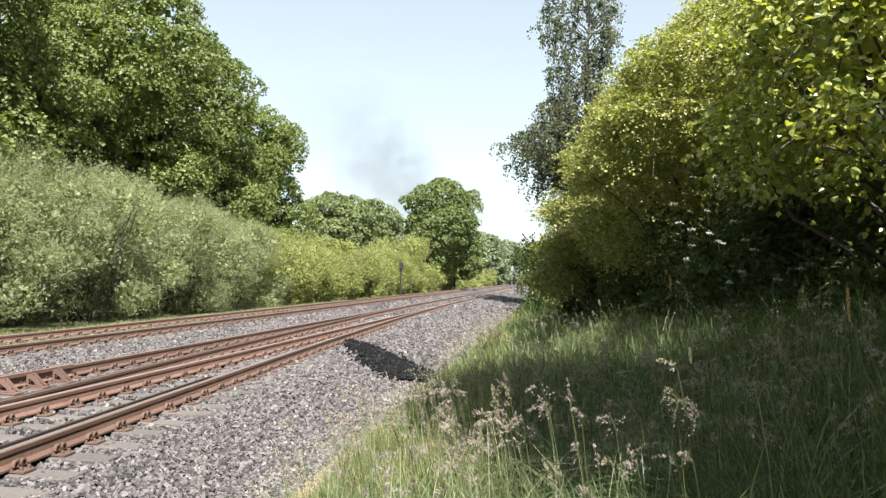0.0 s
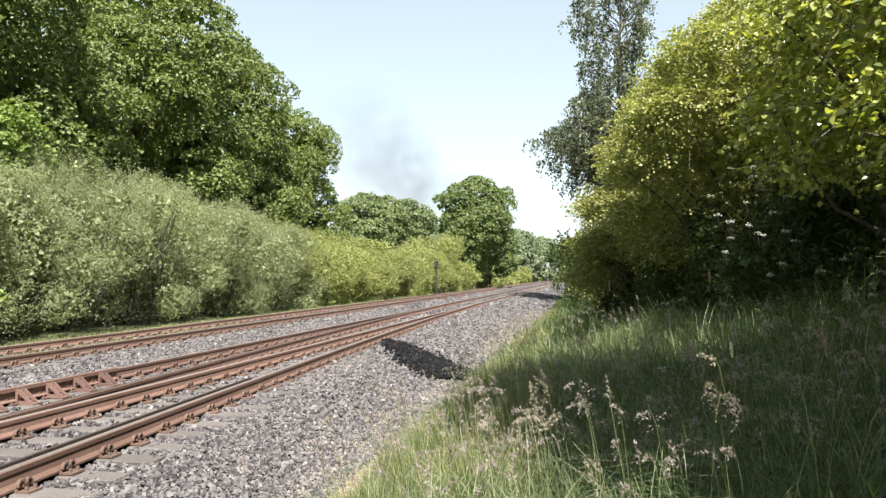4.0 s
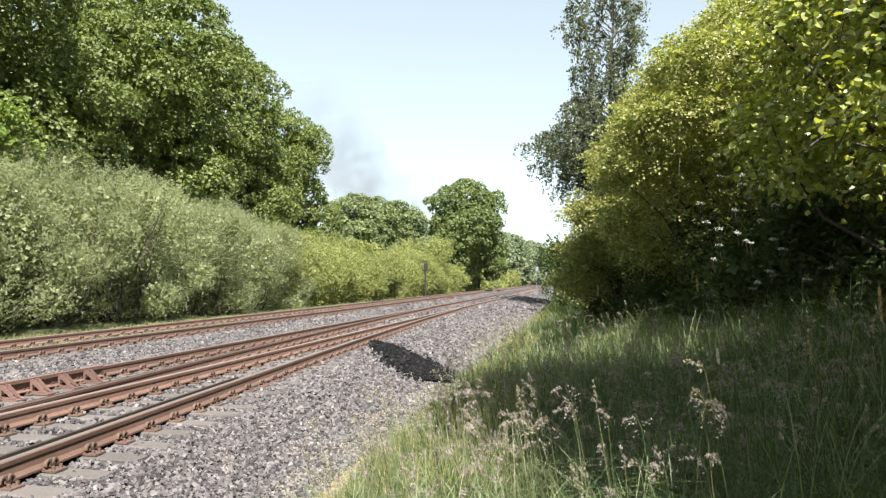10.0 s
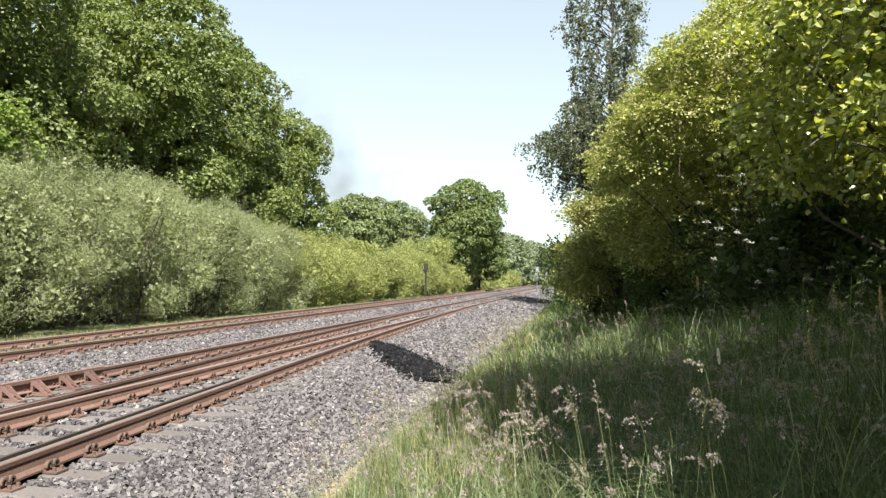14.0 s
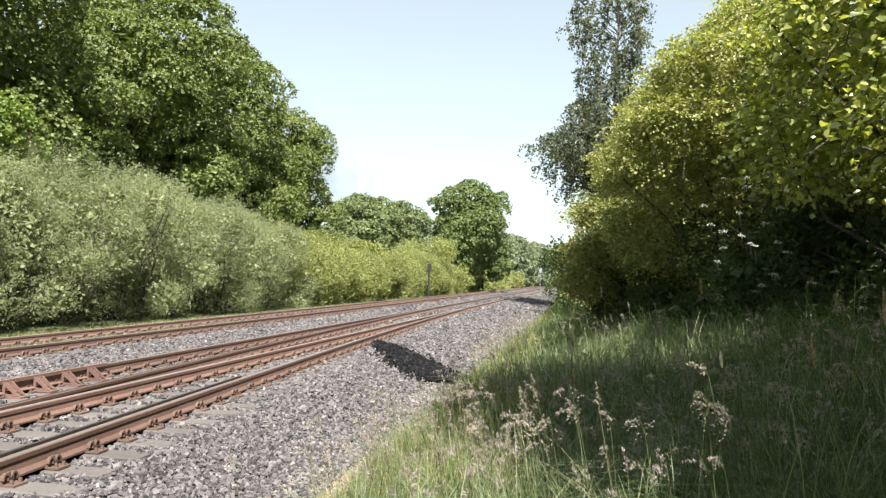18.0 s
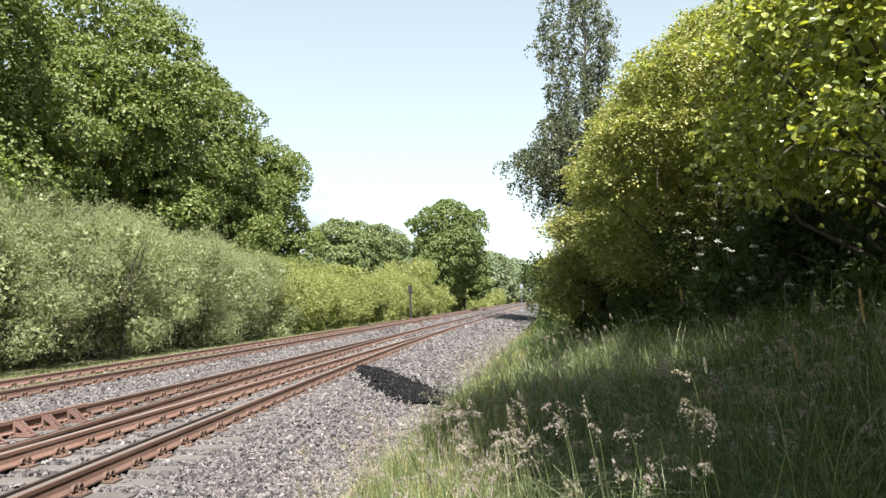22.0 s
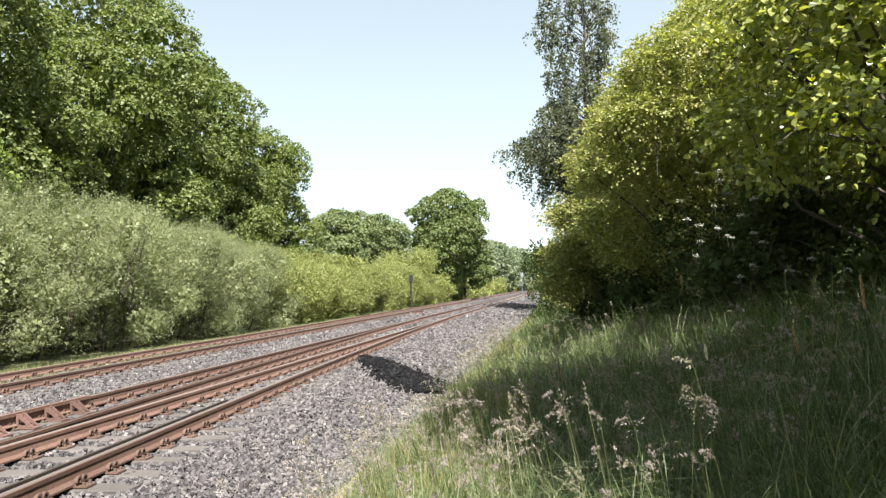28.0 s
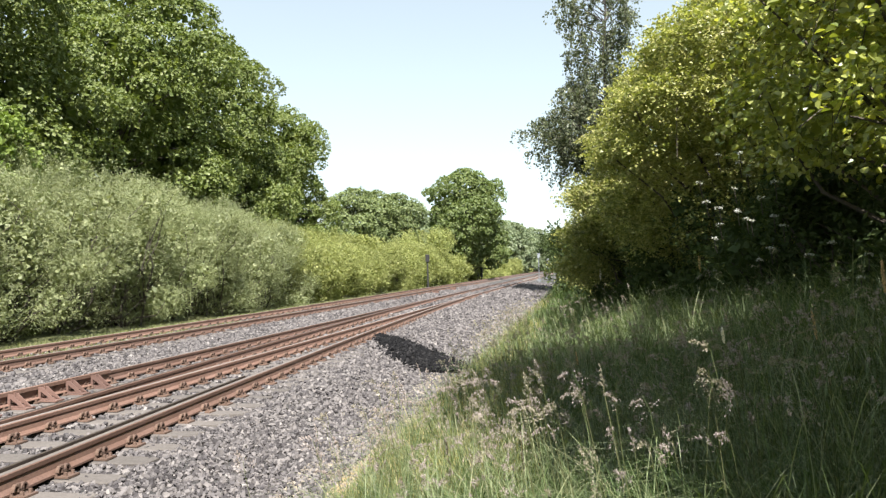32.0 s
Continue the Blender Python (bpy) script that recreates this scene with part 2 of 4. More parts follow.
def leaf_set(rng, c, axis, nrm, size, aspect=0.55, fold=0.25, kind="quad"):
    """Leaves at the centres c along axis, facing nrm: folded diamonds, rounder ovals, or uneven chips."""
    n = len(c)
    a = unit(axis)
    nrm = unit(nrm - a * np.sum(nrm * a, axis=1, keepdims=True) + 1e-6)
    b = np.cross(nrm, a)
    s = (size * rng.uniform(0.6, 1.35, n))[:, None]
    w = b * aspect * s * 0.5
    up = nrm * fold * aspect * s
    if kind == "oval":
        pts = [c - a * s * 0.5, c - a * s * 0.36 + w * 0.62 + up * 0.5, c - a * s * 0.08 + w + up, c + a * s * 0.22 + w * 0.9 + up * 0.8, c + a * s * 0.5 - up * 0.6,
               c + a * s * 0.22 - w * 0.9 + up * 0.8, c - a * s * 0.08 - w + up, c - a * s * 0.36 - w * 0.62 + up * 0.5]
        tri = np.array([(0, 2, 1), (0, 3, 2), (0, 4, 3), (0, 5, 4), (0, 6, 5), (0, 7, 6)])
    elif kind == "chip":
        q = rng.uniform(0.65, 1.15, (4, n, 1))
        pts = [c - a * s * 0.5 * q[0] + w * 0.8, c + a * s * 0.45 * q[1] + w + up * 0.5, c + a * s * 0.5 * q[2] - w * 0.7, c - a * s * 0.4 * q[3] - w + up]
        tri = np.array([(0, 2, 1), (0, 3, 2)])
    else:
        pts = [c - a * s * 0.5, c + a * s * 0.04 + w + up, c + a * s * 0.5, c + a * s * 0.04 - w + up]
        tri = np.array([(0, 2, 1), (0, 3, 2)])
    k = len(pts)
    return np.stack(pts, axis=1).reshape(-1, 3), (tri[None] + (np.arange(n) * k)[:, None, None]).reshape(-1, 3)


def joined(pieces):
    vs, fs, at = [], [], 0
    for v, f in pieces:
        vs.append(v)
        fs.append(np.asarray(f) + at)
        at += len(v)
    return np.concatenate(vs), np.concatenate(fs)


def tube(points, radii, sides=6):
    """A tapered limb along the points, as triangles."""
    p = np.asarray(points, float)
    r = np.asarray(radii, float)
    d = unit(np.gradient(p, axis=0))
    ref = np.array([0.31, 0.17, 0.93]) if abs(d[0][2]) < 0.8 else np.array([1.0, 0.2, 0.1])
    u = unit(np.cross(d, ref))
    w = np.cross(d, u)
    ang = np.linspace(0, 2 * np.pi, sides, endpoint=False)
    v = (p[:, None] + r[:, None, None] * (np.cos(ang)[None, :, None] * u[:, None] + np.sin(ang)[None, :, None] * w[:, None])).reshape(-1, 3)
    i, j = np.meshgrid(np.arange(len(p) - 1), np.arange(sides), indexing="ij")
    i, j = i.reshape(-1), j.reshape(-1)
    k = (j + 1) % sides
    a, b, c, e = i * sides + j, i * sides + k, (i + 1) * sides + k, (i + 1) * sides + j
    return v, np.concatenate([np.stack([a, b, c], 1), np.stack([a, c, e], 1)])


def bent(rng, a, b, n=5, wob=0.12):
    a, b = np.asarray(a, float), np.asarray(b, float)
    s = np.linspace(0, 1, n)[:, None]
    out = a + (b - a) * s
    out[1:-1] += rng.normal(size=(n - 2, 3)) * wob * np.linalg.norm(b - a) / n
    return out


def surface_points(rng, blobs, count, depth=0.2, gap=0.0, floor=None):
    """Points spread over the outside of a heap of ellipsoids, and the way out at each; depth lets them sink in."""
    bl = np.asarray(blobs, float)
    area = (bl[:, 3] * bl[:, 4] + bl[:, 4] * bl[:, 5] + bl[:, 3] * bl[:, 5])
    m = count * (9 if gap else 5)
    pick = rng.choice(len(bl), m, p=area / area.sum())
    d = unit(rng.normal(size=(m, 3)))
    p = bl[pick, :3] + d * bl[pick, 3:]
    n = unit(d / bl[pick, 3:])
    inside = np.zeros(m, bool)
    for k in range(len(bl)):
        q = (p - bl[k, :3]) / bl[k, 3:]
        inside |= (np.sum(q * q, axis=1) < 0.84) & (pick != k)
    if floor is not None:
        inside |= p[:, 2] < floor
    p, n, r = p[~inside], n[~inside], bl[pick[~inside], 3:].min(axis=1)
    if gap:
        kept = []
        for i in range(len(p)):
            if len(kept) >= count:
                break
            if not kept or np.min(np.sum((p[kept] - p[i]) ** 2, axis=1)) > gap * gap:
                kept.append(i)
        p, n, r = p[kept], n[kept], r[kept]
    p, n, r = p[:count], n[:count], r[:count]
    return p - n * (r * depth * rng.random(len(p)) ** 1.5)[:, None], n


def sprays(rng, o, d, length, n, leaf, aspect=0.5, kind="quad", droop=0.2, mess=0.4, spread=0.6, fold=0.25, hang=0.0, tilt=0.0):
    """Leafy twigs from o along d: n leaves on each, set left and right in a loose plane that faces the sky."""
    k = len(o)
    ln = np.repeat(length * rng.uniform(0.6, 1.3, k), n)[:, None]
    u = ((np.arange(n)[None] + rng.random((k, n))) / n * 0.92 + 0.08).reshape(-1, 1)
    side = np.tile(np.where(np.arange(n) % 2, 1.0, -1.0), k)[:, None]
    d = unit(d)
    nr = unit(np.array([0, 0, 1.0]) - d * d[:, 2:] + rng.normal(size=d.shape) * 0.3)
    b = np.cross(d, nr)
    dd, nn, bb = np.repeat(d, n, axis=0), np.repeat(nr, n, axis=0), np.repeat(b, n, axis=0)
    z = np.array([0, 0, 1.0])
    c = np.repeat(o, n, axis=0) + dd * ln * u - z * droop * ln * u * u + bb * side * leaf * spread + rng.normal(size=dd.shape) * leaf * 0.35
    ax = dd * 0.55 + bb * side * 0.75 + rng.normal(size=dd.shape) * 0.35 - z * hang
    return leaf_set(rng, c, ax, nn + dd * tilt + rng.normal(size=dd.shape) * mess, leaf, aspect, fold, kind)


def puffs(rng, c, n, radius, per, leaf, aspect=0.75, mess=0.3):
    """Domed tufts of leaves at c: open below, rounded towards the light."""
    k = rng.poisson(per, len(c)) + 5
    idx = np.repeat(np.arange(len(c)), k)
    size = (radius * rng.uniform(0.6, 1.35, len(c)))[idx][:, None]
    up = unit(n + np.array([0, 0, 0.8]))
    w = unit(rng.normal(size=(len(idx), 3)) + up[idx] * 0.9)
    low = np.sum(w * up[idx], axis=1, keepdims=True)
    w = unit(w + up[idx] * np.clip(-0.05 - low, 0, 1) * 1.6)
    lump = 1 + 0.25 * np.sin(w[:, :1] * 7 + idx[:, None]) * np.cos(w[:, 1:2] * 6 + idx[:, None] * 1.7)
    p = c[idx] + w * size * lump * rng.uniform(0.62, 1.04, (len(idx), 1)) ** 0.5 * np.array([1, 1, 0.7])
    ln = w * 0.75 + np.array([0, 0, 0.35]) + rng.normal(size=w.shape) * mess
    return leaf_set(rng, p, rng.normal(size=w.shape) + w * 0.6 - np.array([0, 0, 0.5]), ln, leaf, aspect, 0.25, "chip")


def core(rng, blobs, count, size, shrink=0.74):
    """The dense shaded inside of a crown: large sprays of leaves at all angles."""
    bl = np.asarray(blobs, float)
    vol = bl[:, 3] * bl[:, 4] * bl[:, 5]
    pick = rng.choice(len(bl), count, p=vol / vol.sum())
    p = bl[pick, :3] + unit(rng.normal(size=(count, 3))) * rng.uniform(0.35, 1.0, (count, 1)) ** 0.5 * bl[pick, 3:] * shrink
    return leaf_set(rng, p, rng.normal(size=p.shape), rng.normal(size=p.shape), size, 0.8, 0.25, "chip")


def tree(name, seed, x, y, z, height, radius, crown_low, leafmat, label, category="tree", tufts=360, per=130, leaf=0.15, lumps=16,
         lean=0.0, trunk_r=0.28, group="", tuft=0.8, shape=1.0, barkmat=None):
    """A broad-leaved tree: trunk with limbs, and a crown of domed leaf tufts with gaps and an uneven outline."""
    rng = np.random.default_rng(seed)
    e = base(name, x, y, z, label, category, group)
    mid, half = (height + crown_low) / 2, (height - crown_low) / 2
    blobs = [(lean, 0, mid, radius * 0.68, radius * 0.68, half * 0.8)]
    for i in range(lumps):
        th, ph = i * 2.4 + rng.uniform(-0.5, 0.5), math.asin(np.clip(-0.8 + 1.75 * ((i * 0.7549) % 1.0), -0.9, 0.97))
        rr = rng.uniform(0.22, 0.34) * radius
        wide = math.cos(ph) * (1 - 0.25 * shape * math.sin(ph))
        blobs.append((lean + math.cos(th) * wide * (radius - rr), math.sin(th) * wide * (radius - rr), mid + math.sin(ph) * (half - rr * 0.7), rr, rr, rr * 0.72))
    blobs.append((lean, 0, height - radius * 0.46, radius * 0.52, radius * 0.52, radius * 0.44))
    c, n = surface_points(rng, blobs, tufts, 0.35, tuft * 1.05)
    v, f = joined([puffs(rng, c, n, tuft, per, leaf), core(rng, blobs, tufts * 9, tuft * 0.45)])
    put("crown", raw_mesh("crown", v, f), leafmat, e)
    limbs = [tube(bent(rng, (0, 0, -0.3), (lean * 0.8, 0, height * 0.8), 7, 0.1), np.linspace(1, 0.16, 7) * trunk_r, 8)]
    for q in c[rng.choice(len(c), min(48, len(c)), replace=False)]:
        h = np.clip(q[2] - 0.5 * math.hypot(q[0], q[1]), crown_low * 0.7, height * 0.7)
        limbs.append(tube(bent(rng, (lean * h / height, 0, h), q, 6, 0.3), np.linspace(0.36, 0.05, 6) * trunk_r * (1 - 0.5 * h / height), 5))
    put("trunk", raw_mesh("trunk", *joined(limbs)), barkmat or M_BARK, e)
    return e


def heap(rng, height, rx, ry, lumps, low=0.1):
    """The ellipsoids of a bush that grows from the ground up."""
    blobs = [(0, 0, height * 0.46, rx * 0.75, ry * 0.75, height * 0.46)]
    for i in range(lumps):
        th, q = i * 2.4 + rng.uniform(-0.5, 0.5), 0.15 + 0.72 * ((i * 0.7549) % 1.0)
        rr = rng.uniform(0.28, 0.44) * min(rx, ry)
        k = math.sqrt(max(0.05, 1 - (q * 2 - 1) ** 2 * 0.85))
        blobs.append((math.cos(th) * k * (rx - rr * 0.7), math.sin(th) * k * (ry - rr * 0.7), q * height, rr, rr, rr * 0.85))
    return blobs


def shrub(name, seed, x, y, z, height, rx, ry, leafmat, label, twigs=900, n=14, length=0.6, leaf=0.08, aspect=0.4, up=0.7, lumps=9, group="", low=0.1,
          kind="quad", category="shrub", stems=14, mess=0.4, droop=0.15, depth=0.45, blobs=None, shown=0, hang=0.0, flat=1.0, inner=0.25, wild=0.35, tilt=0.0):
    """A bush from the ground up: stems and many leafy twigs, as a heap of its own or in the given masses."""
    rng = np.random.default_rng(seed)
    e = base(name, x, y, z, label, category, group)
    blobs = blobs or heap(rng, height, rx, ry, lumps)
    o, nn = surface_points(rng, blobs, twigs, depth, 0.0, low)
    d = unit(nn * np.array([1, 1, flat]) + np.array([0, 0, up]) + rng.normal(size=nn.shape) * wild)
    o = o - d * length * 0.6
    pieces = [sprays(rng, o, d, length, n, leaf, aspect, kind, droop, mess, 0.6, 0.25, hang, tilt)]
    if inner:
        pieces.append(core(rng, [b for b in blobs if b[2] - b[5] * 0.75 > -0.1], int(twigs * inner * 7), leaf * 1.35 + 0.02, 0.64))
    put("foliage", raw_mesh("foliage", *joined(pieces)), leafmat, e)
    limbs = []
    for i in rng.choice(len(o), min(stems * 2, len(o)), replace=False):
        root = (rng.normal() * 0.12 * rx, rng.normal() * 0.12 * ry, -0.2)
        limbs.append(tube(bent(rng, root, o[i], 5, 0.3), np.linspace(0.03, 0.006, 5) * (0.5 + height / 6), 5))
    for i in range(min(shown, len(o))):
        tip = o[i] + d[i] * length - np.array([0, 0, droop * length])
        limbs.append(tube(np.stack([o[i] - d[i] * length * 0.9, o[i] + d[i] * length * 0.45 - np.array([0, 0, droop * length * 0.2]), tip]), [0.007, 0.004, 0.002], 3))
    put("wood", raw_mesh("wood", *joined(limbs)), M_BARK, e)
    return e


# ---- the lie of the land ----
X_B, X_C, X_D, X_E, GAUGE = -5.69, -7.195, -10.08, -11.585, 1.505
TOE, RADIUS = 46.0, 594.0


def rail_a(y):
    """The diverging outer rail."""
    return X_B + max(0.0, TOE - y) ** 2 / (2 * RADIUS)


def rail_a_np(y):
    return X_B + np.maximum(0.0, TOE - y) ** 2 / (2 * RADIUS)


def ballast_z(x, y):
    """Top of the stone bed: level under the tracks, a shoulder down to the path."""
    crest = rail_a_np(y) + 0.85
    s = np.clip((x - crest) / np.maximum(-2.15 - crest, 0.3), 0, 1)
    z = -0.212 - 0.258 * s * (1.15 - 0.15 * s)
    lt = np.clip((-12.4 - x) / 1.0, 0, 1)
    z = z - 0.12 * lt
    mid = np.exp(-((x + 8.65) / 0.7) ** 2)
    return z - 0.04 * mid


def ground_z(x, y):
    """The soil: formation, the bank beside the path, the rise behind the far hedge."""
    right = np.interp(x, [-13.5, -12.6, -2.6, -2.05, 0.0, 1.5, 3.2, 6.0, 12.0, 60.0], [-0.3, -0.5, -0.62, -0.45, 0.02, 0.55, 1.05, 1.45, 1.7, 2.0])
    left = np.interp(-x, [13.4, 15.5, 19.0, 26.0, 60.0, 400.0], [-0.3, -0.22, 0.5, 1.6, 3.0, 6.0])
    z = np.where(x < -13.4, left, right)
    return z + 0.05 * np.sin(y * 0.9 + x) * np.clip((x + 2.0) / 1.5, 0, 1)


def sheet(name, xs, ys, zfun, material, lift=0.0, jitter=0.0):
    rng = np.random.default_rng(5)
    gx, gy = np.meshgrid(np.asarray(xs, float), np.asarray(ys, float))
    gz = zfun(gx, gy) + lift + rng.normal(size=gx.shape) * jitter
    v = np.stack([gx, gy, gz], -1).reshape(-1, 3)
    nx, ny = len(xs), len(ys)
    i = (np.arange(ny - 1)[:, None] * nx + np.arange(nx - 1)[None]).reshape(-1)
    f = np.concatenate([np.stack([i, i + 1, i + nx + 1], 1), np.stack([i, i + nx + 1, i + nx], 1)])
    ob = put(name, smooth(raw_mesh(name, v, f)), material)
    return tagged(ob, kind="structure")


far = [80, 110, 150, 220, 320, 480, 800, 1500, 3000]
xs = sorted([-v for v in far] + [-60, -45, -34, -26, -21, -18, -16, -15.2, -14.4, -13.5, -13.3, -12.6, -10, -7, -4, -2.6, -2.05] + list(np.arange(-1.8, 6.1, 0.3)) + [7, 9, 12, 18, 30, 50] + far)
ys = [-v for v in reversed(far)] + [-50, -30, -15] + list(np.arange(-8, 60, 0.6)) + list(np.arange(62, 130, 4)) + far[2:]
tagged(sheet("ground", xs, ys, ground_z, M_SOIL), "grassy soil with a bank rising beside the railway", "ground")
bx = list(np.arange(-13.3, -2.0, 0.2)) + [-1.95]
by = list(np.arange(-14, 40, 0.3)) + list(np.arange(40, 120, 1.0)) + list(np.arange(120, 420, 10.0))
tagged(sheet("ballast", bx, by, ballast_z, M_BED, 0.0, 0.008), "grey crushed stone bed under the rails", "ballast")

# ---- rails ----
PROFILE = [(-0.07, -0.16), (0.07, -0.16), (0.07, -0.143), (0.034, -0.112), (0.023, -0.052), (0.034, -0.042), (0.036, -0.008), (0.028, 0.0),
           (-0.028, 0.0), (-0.036, -0.008), (-0.034, -0.042), (-0.023, -0.052), (-0.034, -0.112), (-0.07, -0.143)]


def rail_mesh(name, xfun, y0, y1, step, lift=0.0, profile=PROFILE):
    ys = np.linspace(y0, y1, max(2, int((y1 - y0) / step) + 1))
    k = len(profile)
    v = np.array([(xfun(y) + px, y, pz + lift) for y in ys for px, pz in profile])
    f = []
    for i in range(len(ys) - 1):
        for j in range(k):
            f.append((i * k + j, i * k + (j + 1) % k, (i + 1) * k + (j + 1) % k, (i + 1) * k + j))
    me = raw_mesh(name, v, f)
    me.materials.append(M_RUST)
    me.materials.append(M_HEAD)
    top = np.tile(np.array([1 if j in (7,) else 0 for j in range(k)], dtype=np.int32), len(ys) - 1)
    me.polygons.foreach_set("material_index", top)
    return me


near_track = base("railway_turnout", 0, 0, 0, "rusty railway turnout with wooden sleepers on grey ballast", "railway track", "railway tracks")
far_track = base("railway_track", 0, 0, 0, "rusty railway track with weeds between its rails", "railway track", "railway tracks")
put("rail", rail_mesh("rail", rail_a, -14, 37.0, 1.0), None, near_track)
blade = put("switch_blade", rail_mesh("switch_blade", lambda y: rail_a(y) - GAUGE, 5.4, 37.0, 1.0, 0.002), None, near_track, "dark greasy switch blade")
blade.data.materials[1] = M_GREASE
put("rail", rail_mesh("rail", lambda y: X_B, -14, 320.0, 4.0, 0.004), None, near_track)
put("rail", rail_mesh("rail", lambda y: X_C, -14, 320.0, 4.0), None, near_track)
put("rail", rail_mesh("rail", lambda y: X_D, -14, 320.0, 4.0), None, far_track)
put("rail", rail_mesh("rail", lambda y: X_E, -14, 320.0, 4.0), None, far_track)
CHECK = [(-0.03, -0.15), (0.05, -0.15), (0.05, -0.14), (0.006, -0.12), (0.006, -0.03), (0.03, -0.025), (0.03, 0.022), (-0.012, 0.025), (-0.014, -0.12), (-0.03, -0.14)]
inner = put("check_rail", rail_mesh("check_rail", lambda y: rail_a(y) - 0.105, -6, 10.2, 1.0, -0.022, [(-x, z) for x, z in reversed(CHECK)]), None, near_track)
inner.data.materials[0] = inner.data.materials[1] = M_GREASE
guard = put("check_rail", rail_mesh("check_rail", lambda y: X_C + 0.10, -6, 10.6, 2.0, 0.012, CHECK), None, near_track)

# sleepers, each with its iron
SPACE, Y0 = 0.55, 7.33


def sleeper_mesh(length, seed):
    rng = random.Random(seed)
    bm = bmesh.new()
    box(bm, -length / 2, length / 2, -0.125, 0.125, -0.14, 0.0)
    bmesh.ops.subdivide_edges(bm, edges=[e for e in bm.edges if abs((e.verts[0].co - e.verts[1].co).x) > 0.5], cuts=5)
    bmesh.ops.bevel(bm, geom=[e for e in bm.edges if e.calc_length() > 0.2 and abs(e.verts[0].co.z) < 0.01 and abs(e.verts[1].co.z) < 0.01], offset=0.012, segments=1, affect="EDGES")
    for w in bm.verts:
        w.co += Vector((0, rng.uniform(-0.006, 0.006), rng.uniform(-0.006, 0.003)))
    me = bpy.data.meshes.new("sleeper")
    bm.to_mesh(me)
    bm.free()
    me.materials.append(M_SLEEPER)
    return me


def iron_mesh():
    """A ribbed baseplate with clamps and bolts on both sides of a rail."""
    bm = bmesh.new()
    box(bm, -0.2, 0.2, -0.075, 0.075, 0.0, 0.016)
    for s in (-1, 1):
        box(bm, s * 0.085 - 0.012, s * 0.085 + 0.012, -0.07, 0.07, 0.016, 0.05)
        box(bm, s * 0.07 - 0.045, s * 0.07 + 0.045, -0.03, 0.03, 0.036, 0.058)
        for k in (-1, 1):
            bmesh.ops.create_cone(bm, cap_ends=True, segments=6, radius1=0.017, radius2=0.015, depth=0.03, matrix=Matrix.Translation((s * 0.155, k * 0.045, 0.03)))
        bmesh.ops.create_cone(bm, cap_ends=True, segments=6, radius1=0.019, radius2=0.017, depth=0.04, matrix=Matrix.Translation((s * 0.085, 0, 0.075)))
        for i in range(12):
            a0, a1 = math.pi * (i % 6) / 6, math.pi * (i % 6 + 1) / 6
            m = Matrix.Translation((s * 0.1, -0.042 if i < 6 else 0.042, 0.045))
            p = [(0.0, math.cos(a) * 0.036, math.sin(a) * 0.052) for a in (a0, a1)]
            q = [(0.0, math.cos(a) * 0.025, math.sin(a) * 0.037) for a in (a0, a1)]
            vs = []
            for dx in (-0.015, 0.015):
                for w in (p[0], p[1], q[1], q[0]):
                    vs.append(bm.verts.new(m @ Vector((w[0] + dx, w[1], w[2]))))
            for quad in ((0, 1, 2, 3), (7, 6, 5, 4), (0, 4, 5, 1), (2, 6, 7, 3)):
                bm.faces.new([vs[j] for j in quad])
    me = bpy.data.meshes.new("baseplate")
    bm.to_mesh(me)
    bm.free()
    me.materials.append(M_CLIP)
    return me


def bracket_mesh():
    """A raking support: two open triangular cheeks on a foot, with a bolt."""
    bm = bmesh.new()
    for k in (-1, 1):
        y0, y1 = k * 0.05 - 0.007, k * 0.05 + 0.007
        for bar in ([(0.0, 0.0), (0.035, 0.0), (0.035, 0.18), (0.0, 0.18)], [(0.03, 0.18), (0.03, 0.125), (0.2, 0.012), (0.25, 0.012), (0.055, 0.18)], [(0.035, 0.012), (0.21, 0.012), (0.19, 0.032), (0.035, 0.032)]):
            lo = [bm.verts.new((x, y0, z)) for x, z in bar]
            hi = [bm.verts.new((x, y1, z)) for x, z in bar]
            bm.faces.new(lo)
            bm.faces.new(list(reversed(hi)))
            for i in range(len(bar)):
                bm.faces.new((lo[i], hi[i], hi[(i + 1) % len(bar)], lo[(i + 1) % len(bar)]))
    box(bm, -0.02, 0.28, -0.085, 0.085, -0.012, 0.008)
    bmesh.ops.create_cone(bm, cap_ends=True, segments=8, radius1=0.022, radius2=0.02, depth=0.05, matrix=Matrix.Translation((0.035, 0, 0.11)) @ Matrix.Rotation(math.pi / 2, 4, "Y"))
    bmesh.ops.recalc_face_normals(bm, faces=bm.faces)
    me = bpy.data.meshes.new("bracket")
    bm.to_mesh(me)
    bm.free()
    me.materials.append(M_RUSTLIGHT)
    return me


IRON = iron_mesh()
PLAIN = [sleeper_mesh(2.6, s) for s in range(4)]
rs = random.Random(3)


def lay(track, y, x0, x1, rails, me):
    s = new("sleeper", me)
    s.parent = track
    s.matrix_basis = pose((x0 + x1) / 2, y, -0.178 + rs.uniform(-0.006, 0.004), 0, 0, rs.uniform(-0.6, 0.6))
    for xr in rails:
        p = new("baseplate", IRON)
        p.parent = s
        p.matrix_basis = pose(xr - (x0 + x1) / 2, 0, 0.002)


